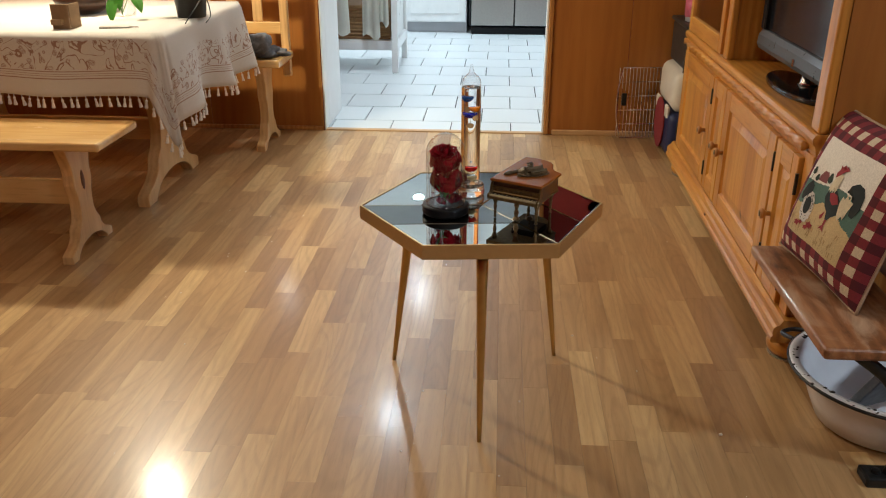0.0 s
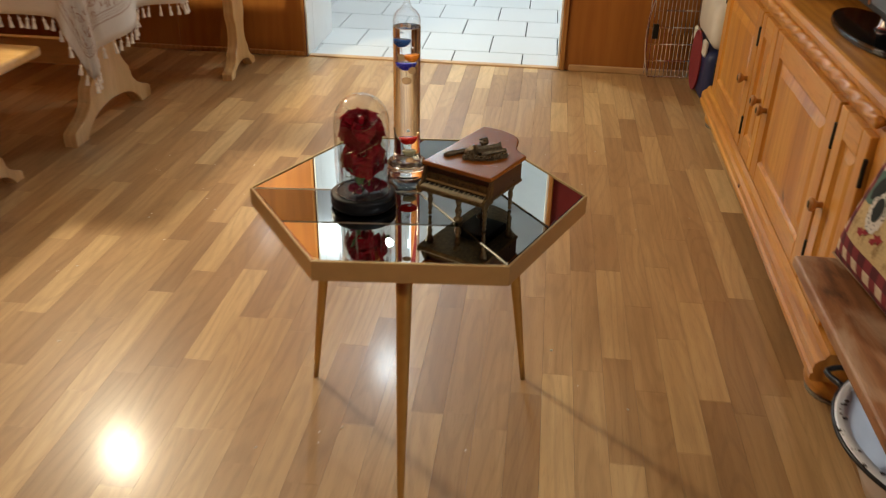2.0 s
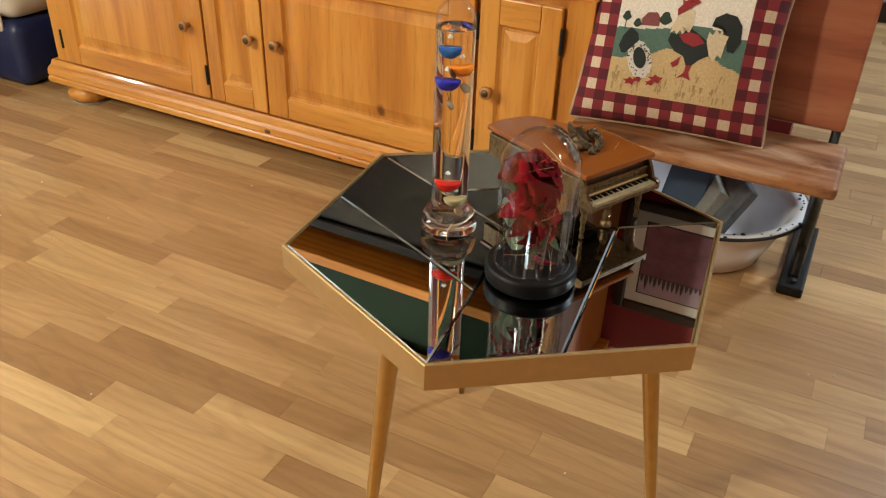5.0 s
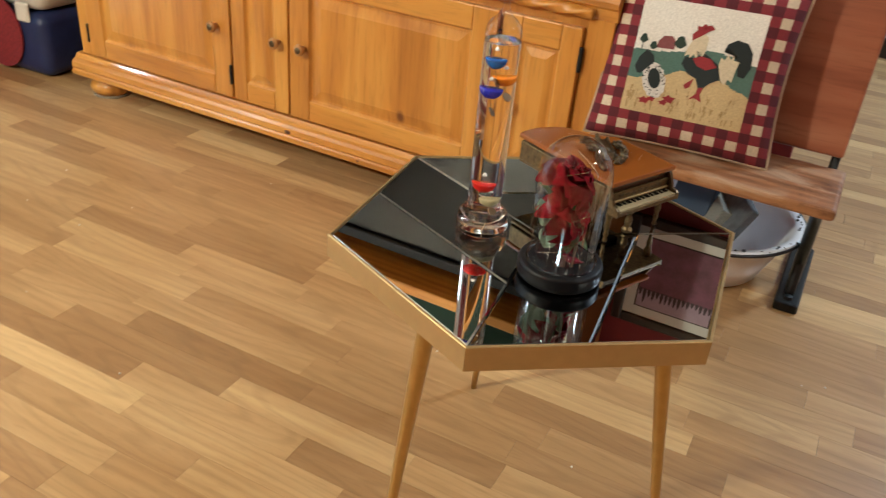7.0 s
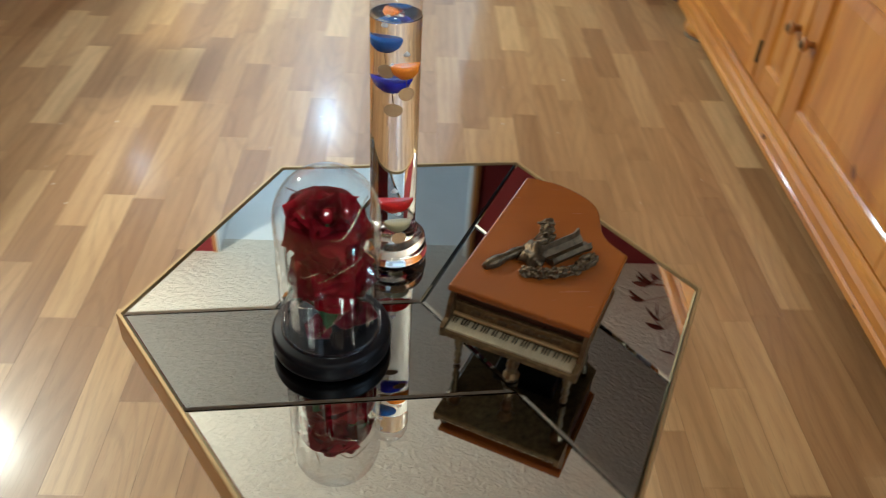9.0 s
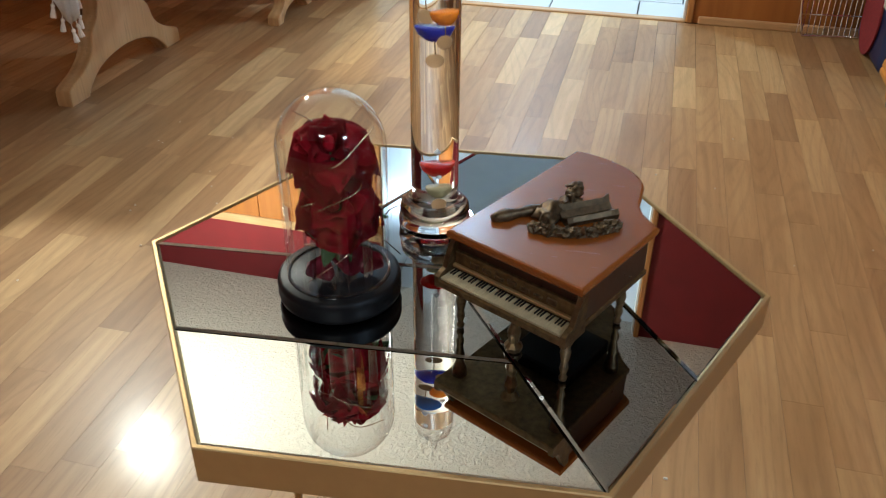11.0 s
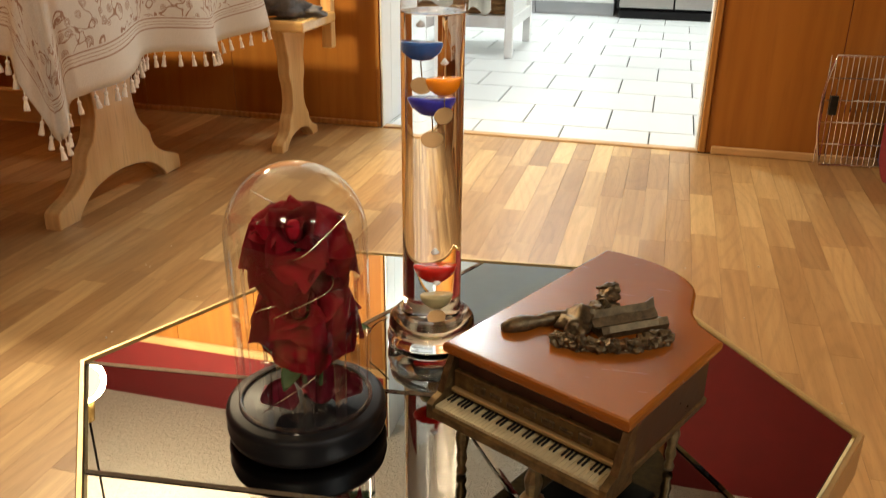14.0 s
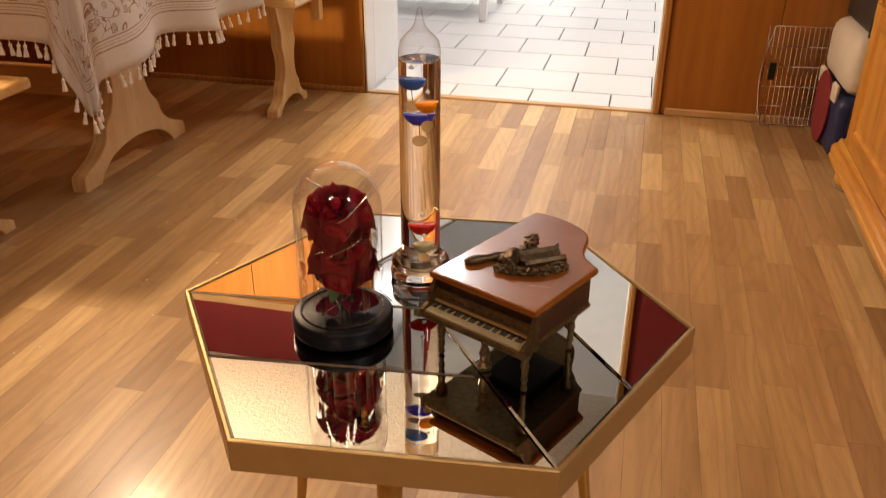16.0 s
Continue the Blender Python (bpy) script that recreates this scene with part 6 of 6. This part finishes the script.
for x, z, s_ in ((0.555, 1.33, 0.055), (0.585, 1.40, 0.050)):
    hp = []
    for k in range(28):
        t = 2 * math.pi * k / 28
        hp.append((s_ * 0.062 * 16 * math.sin(t) ** 3, s_ * 0.062 * (13 * math.cos(t) - 5 * math.cos(2 * t) - 2 * math.cos(3 * t) - math.cos(4 * t))))
    solo("heart_plaque", prism(hp, 0, 0.012, frame_axes((x, NY, z), (-1, 0, 0), (0, 0, 1)), 0.002), "heart", (x, NY, z), "small terracotta heart hung on the red wall", "wall decoration", group="hearts")

# ---- the kitchen beyond ----
site(-0.10, 0.44, 0, (1.14, 1.0, 1.14), 0, (-0.625, 3.33, 0))
cart = thing("kitchen_cart", (-1.1, 3.65, 0), "white painted kitchen trolley with towels and a basket", "trolley")
for x in (-0.625, -1.55):
    for y in (3.33, 3.93):
        part("leg", box(x - 0.02, x + 0.02, y - 0.02, y + 0.02, 0, 0.86, 0.004), "white_gloss", cart)
part("shelf", box(-1.53, -0.606, 3.352, 3.908, 0.135, 0.195, 0.004), "white_gloss", cart)
part("worktop", box(-1.60, -0.58, 3.27, 3.99, 0.8605, 0.90, 0.006), "beech_x", cart)
part("apron", box(-0.643, -0.625, 3.351, 3.909, 0.70, 0.86), "white_gloss", cart)
part("end_panel", box(-0.640, -0.628, 3.351, 3.909, 0.196, 0.699), "white_gloss", cart)
bsk = thing("wicker_basket", (-1.0, 3.62, 0.195), "brown wicker basket on the trolley shelf", "basket")
part("weave", box(-1.35, -0.66, 3.40, 3.86, 0.196, 0.40, 0.02, 2), "wicker", bsk)
for k in range(9):
    z = 0.205 + k * 0.0225
    part("cane", tube([(-1.35, 3.396, z), (-0.66, 3.396, z)], 0.009, 6), "wicker", bsk)
for x0, w, lo in ((-0.99, 0.14, 0.245), (-0.77, 0.09, 0.22), (-0.88, 0.08, 0.52), (-0.69, 0.05, 0.30)):
    b = bmesh.new()
    rr = []
    for j in range(9):
        zz = 0.70 + (lo - 0.70) * j / 8
        rr.append([b.verts.new((x0 + w * (i / 8 - 0.5) * (1 + 0.25 * j / 8), 3.300 + 0.012 * math.sin(i * 1.6 + j * 0.2), zz + 0.02 * math.sin(i * 0.8) * j / 8)) for i in range(9)])
    for p, q in zip(rr, rr[1:]):
        for i in range(8):
            b.faces.new((p[i], p[i + 1], q[i + 1], q[i]))
    bmesh.ops.solidify(b, geom=b.faces[:], thickness=0.004)
    solo("tea_towel", b, "towel", (x0, 3.30, lo), "cream tea towel hanging from the trolley rail", "towel", smooth=True, group="tea towels")
part("towel_rail", tube([(-1.50, 3.302, 0.705), (-0.60, 3.302, 0.705)], 0.006, 8), "steel", cart)
site(-0.08, 0.84, 0, (1.17, 1, 1.17), 0, (-0.165, 4.79, 0))
fr = thing("refrigerator", (0.28, 5.1, 0), "steel refrigerator with black base and side", "refrigerator")
part("body", box(-0.185, 0.74, 4.82, 5.45, 0.055, 1.78, 0.006), "black", fr)
part("kick_plate", box(-0.165, 0.72, 4.79, 5.40, 0.0, 0.052, 0.008), "black", fr, "black kick plate")
for a, b in ((-0.165, 0.166), (0.174, 0.515), (0.523, 0.735)):
    part("door", box(a, b, 4.765, 4.8195, 0.068, 1.77, 0.008, 2), "steel", fr, "brushed steel door")
for k, (a, b) in enumerate(((-1.85, -1.23), (-1.225, -0.715), (-0.71, -0.205))):
    ku = thing("kitchen_unit", ((a + b) / 2, 5.15, 0), "white panelled kitchen base unit", "cabinet", "kitchen base units")
    part("carcass", box(a, b, 4.85, 5.45, 0.082, 0.87), "white_gloss", ku)
    part("plinth", box(a, b, 4.90, 5.40, 0, 0.081), "greywall", ku, "grey plinth")
    part("door", box(a + 0.004, b - 0.004, 4.832, 4.8495, 0.09, 0.70, 0.003), "white_gloss", ku)
    part("door_panel", box(a + 0.06, b - 0.06, 4.826, 4.8315, 0.15, 0.64, 0.002), "white_gloss", ku)
    part("drawer", box(a + 0.004, b - 0.004, 4.832, 4.8495, 0.708, 0.865, 0.003), "white_gloss", ku)
    part("knob", lathe([(0, 0), (0.012, 0.0), (0.014, 0.012), (0, 0.016)], 16, ((a + b) / 2, 4.82, 0.66)), "chrome", ku, "", True)
solo("kitchen_worktop", box(-1.87, -0.20, 4.81, 5.47, 0.8705, 0.91, 0.004), "slate", (-1.0, 5.1, 0.87), "dark stone worktop over white kitchen units", "worktop")

# ---- crumbs on the floor ----
site()
rnd = random.Random(77)
spots = [(0.578, -0.56), (-0.80, 0.55), (-0.84, 0.62), (-0.75, 0.48), (-0.92, 0.40), (-0.70, 0.60), (-0.15, -0.42), (-0.30, -0.50), (0.42, -0.28), (0.50, 0.55), (0.05, -0.75), (0.1, -0.45), (-0.05, 0.75), (0.35, 0.85)]
spots += [(rnd.uniform(-1.2, 0.7), rnd.uniform(-0.9, 1.2)) for _ in range(30)]
for i, (x, y) in enumerate(spots):
    s_ = 0.0050 if i == 0 else rnd.uniform(0.0014, 0.0030)
    solo("crumb", blob((x, y, s_ * 0.7), (s_, s_ * 0.8, s_ * 0.7), i, 0.6, 1), "crumb", (x, y, 0), "pale crumb lying on the laminate floor", "crumb", group="crumbs")

# ---- floors, piece by piece ----
floor = solo("floor", box(-3.2, 3.4, -3.8, 2.141, -0.06, -0.008), "bed", (0, -1, -0.06), "glossy warm brown laminate strip floor", "floor", "structure")
kfloor = solo("kitchen_floor", box(-2.8, 1.9, 2.179, 6.4, -0.06, -0.0068), "grout", (0, 4, -0.06), "white ceramic tile floor with dark joints", "floor", "structure")


def slab(name, w, l, h, material, edge):
    b = bmesh.new()
    lo = [b.verts.new((x, y, -h)) for x, y in ((0, 0), (w, 0), (w, l), (0, l))]
    hi = [b.verts.new((x, y, 0)) for x, y in ((edge, edge), (w - edge, edge), (w - edge, l - edge), (edge, l - edge))]
    b.faces.new(hi)
    for i in range(4):
        b.faces.new((lo[i], lo[(i + 1) % 4], hi[(i + 1) % 4], hi[i]))
    me = bpy.data.meshes.new(name)
    b.to_mesh(me)
    b.free()
    me.materials.append(M[material])
    return me


SW = 0.0660
rnd = random.Random(31)
lengths = [0.34, 0.39, 0.40, 0.44]
planks = [slab("plank", SW - 0.0002, l - 0.0002, 0.007, "plank", 0.0001) for l in lengths]
verts, faces = [], []
spans = []
x = -3.19
while x < 3.39:
    y = -3.79 - rnd.uniform(0, 0.4)
    while y < 2.135:
        k = rnd.randrange(4)
        spans.append((x, y, k))
        y += lengths[k]
    x += SW
near = sorted((p for p in spans if p[1] + lengths[p[2]] < 2.135 and p[1] > -3.79 and p[0] + SW < 3.39), key=lambda p: ((p[0] + 0.15) / 1.25) ** 2 + ((p[1] + 0.1) / 1.25) ** 2)[:300]
chosen = set(near)
fb0 = BASE[floor]
for p in near:
    ob = new("plank", planks[p[2]])
    ob.parent = floor
    ob.location = Vector((p[0], p[1], 0)) - fb0
for p in spans:
    if p in chosen:
        continue
    x0, x1 = p[0], min(p[0] + SW - 0.0005, 3.39)
    y0, y1 = max(p[1], -3.79), min(p[1] + lengths[p[2]] - 0.0005, 2.140)
    if y1 - y0 < 0.01:
        continue
    i = len(verts)
    verts += [(x0, y0, -0.007), (x1, y0, -0.007), (x1, y1, -0.007), (x0, y1, -0.007), (x0 + 0.0002, y0 + 0.0002, 0), (x1 - 0.0002, y0 + 0.0002, 0), (x1 - 0.0002, y1 - 0.0002, 0), (x0 + 0.0002, y1 - 0.0002, 0)]
    faces += [(i + 4, i + 5, i + 6, i + 7)] + [(i + a, i + (a + 1) % 4, i + 4 + (a + 1) % 4, i + 4 + a) for a in range(4)]
me = bpy.data.meshes.new("further_planks")
me.from_pydata([tuple(Vector(v) - fb0) for v in verts], [], faces)
me.materials.append(M["plank_far"])
ob = new("further_planks", me)
ob.parent = floor
tagged(ob, "warm brown laminate strips", kind="stuff")
TWD, TLD = 0.333, 0.330
tile = slab("tile", TWD - 0.005, TLD - 0.005, 0.006, "tile", 0.0014)
cut_tile = slab("tile_cut", TWD - 0.005, 0.200, 0.006, "tile", 0.0014)
y, row = 2.182, 0
while y + TLD < 6.4:
    x = -2.565 + (0.0 if row % 2 == 0 else TWD / 2)
    while x + TWD < 1.9:
        ob = new("tile", tile if row else cut_tile)
        ob.parent = kfloor
        ob.location = Vector((x, y, -0.0008)) - BASE[kfloor]
        x += TWD
    y += TLD if row else 0.205
    row += 1
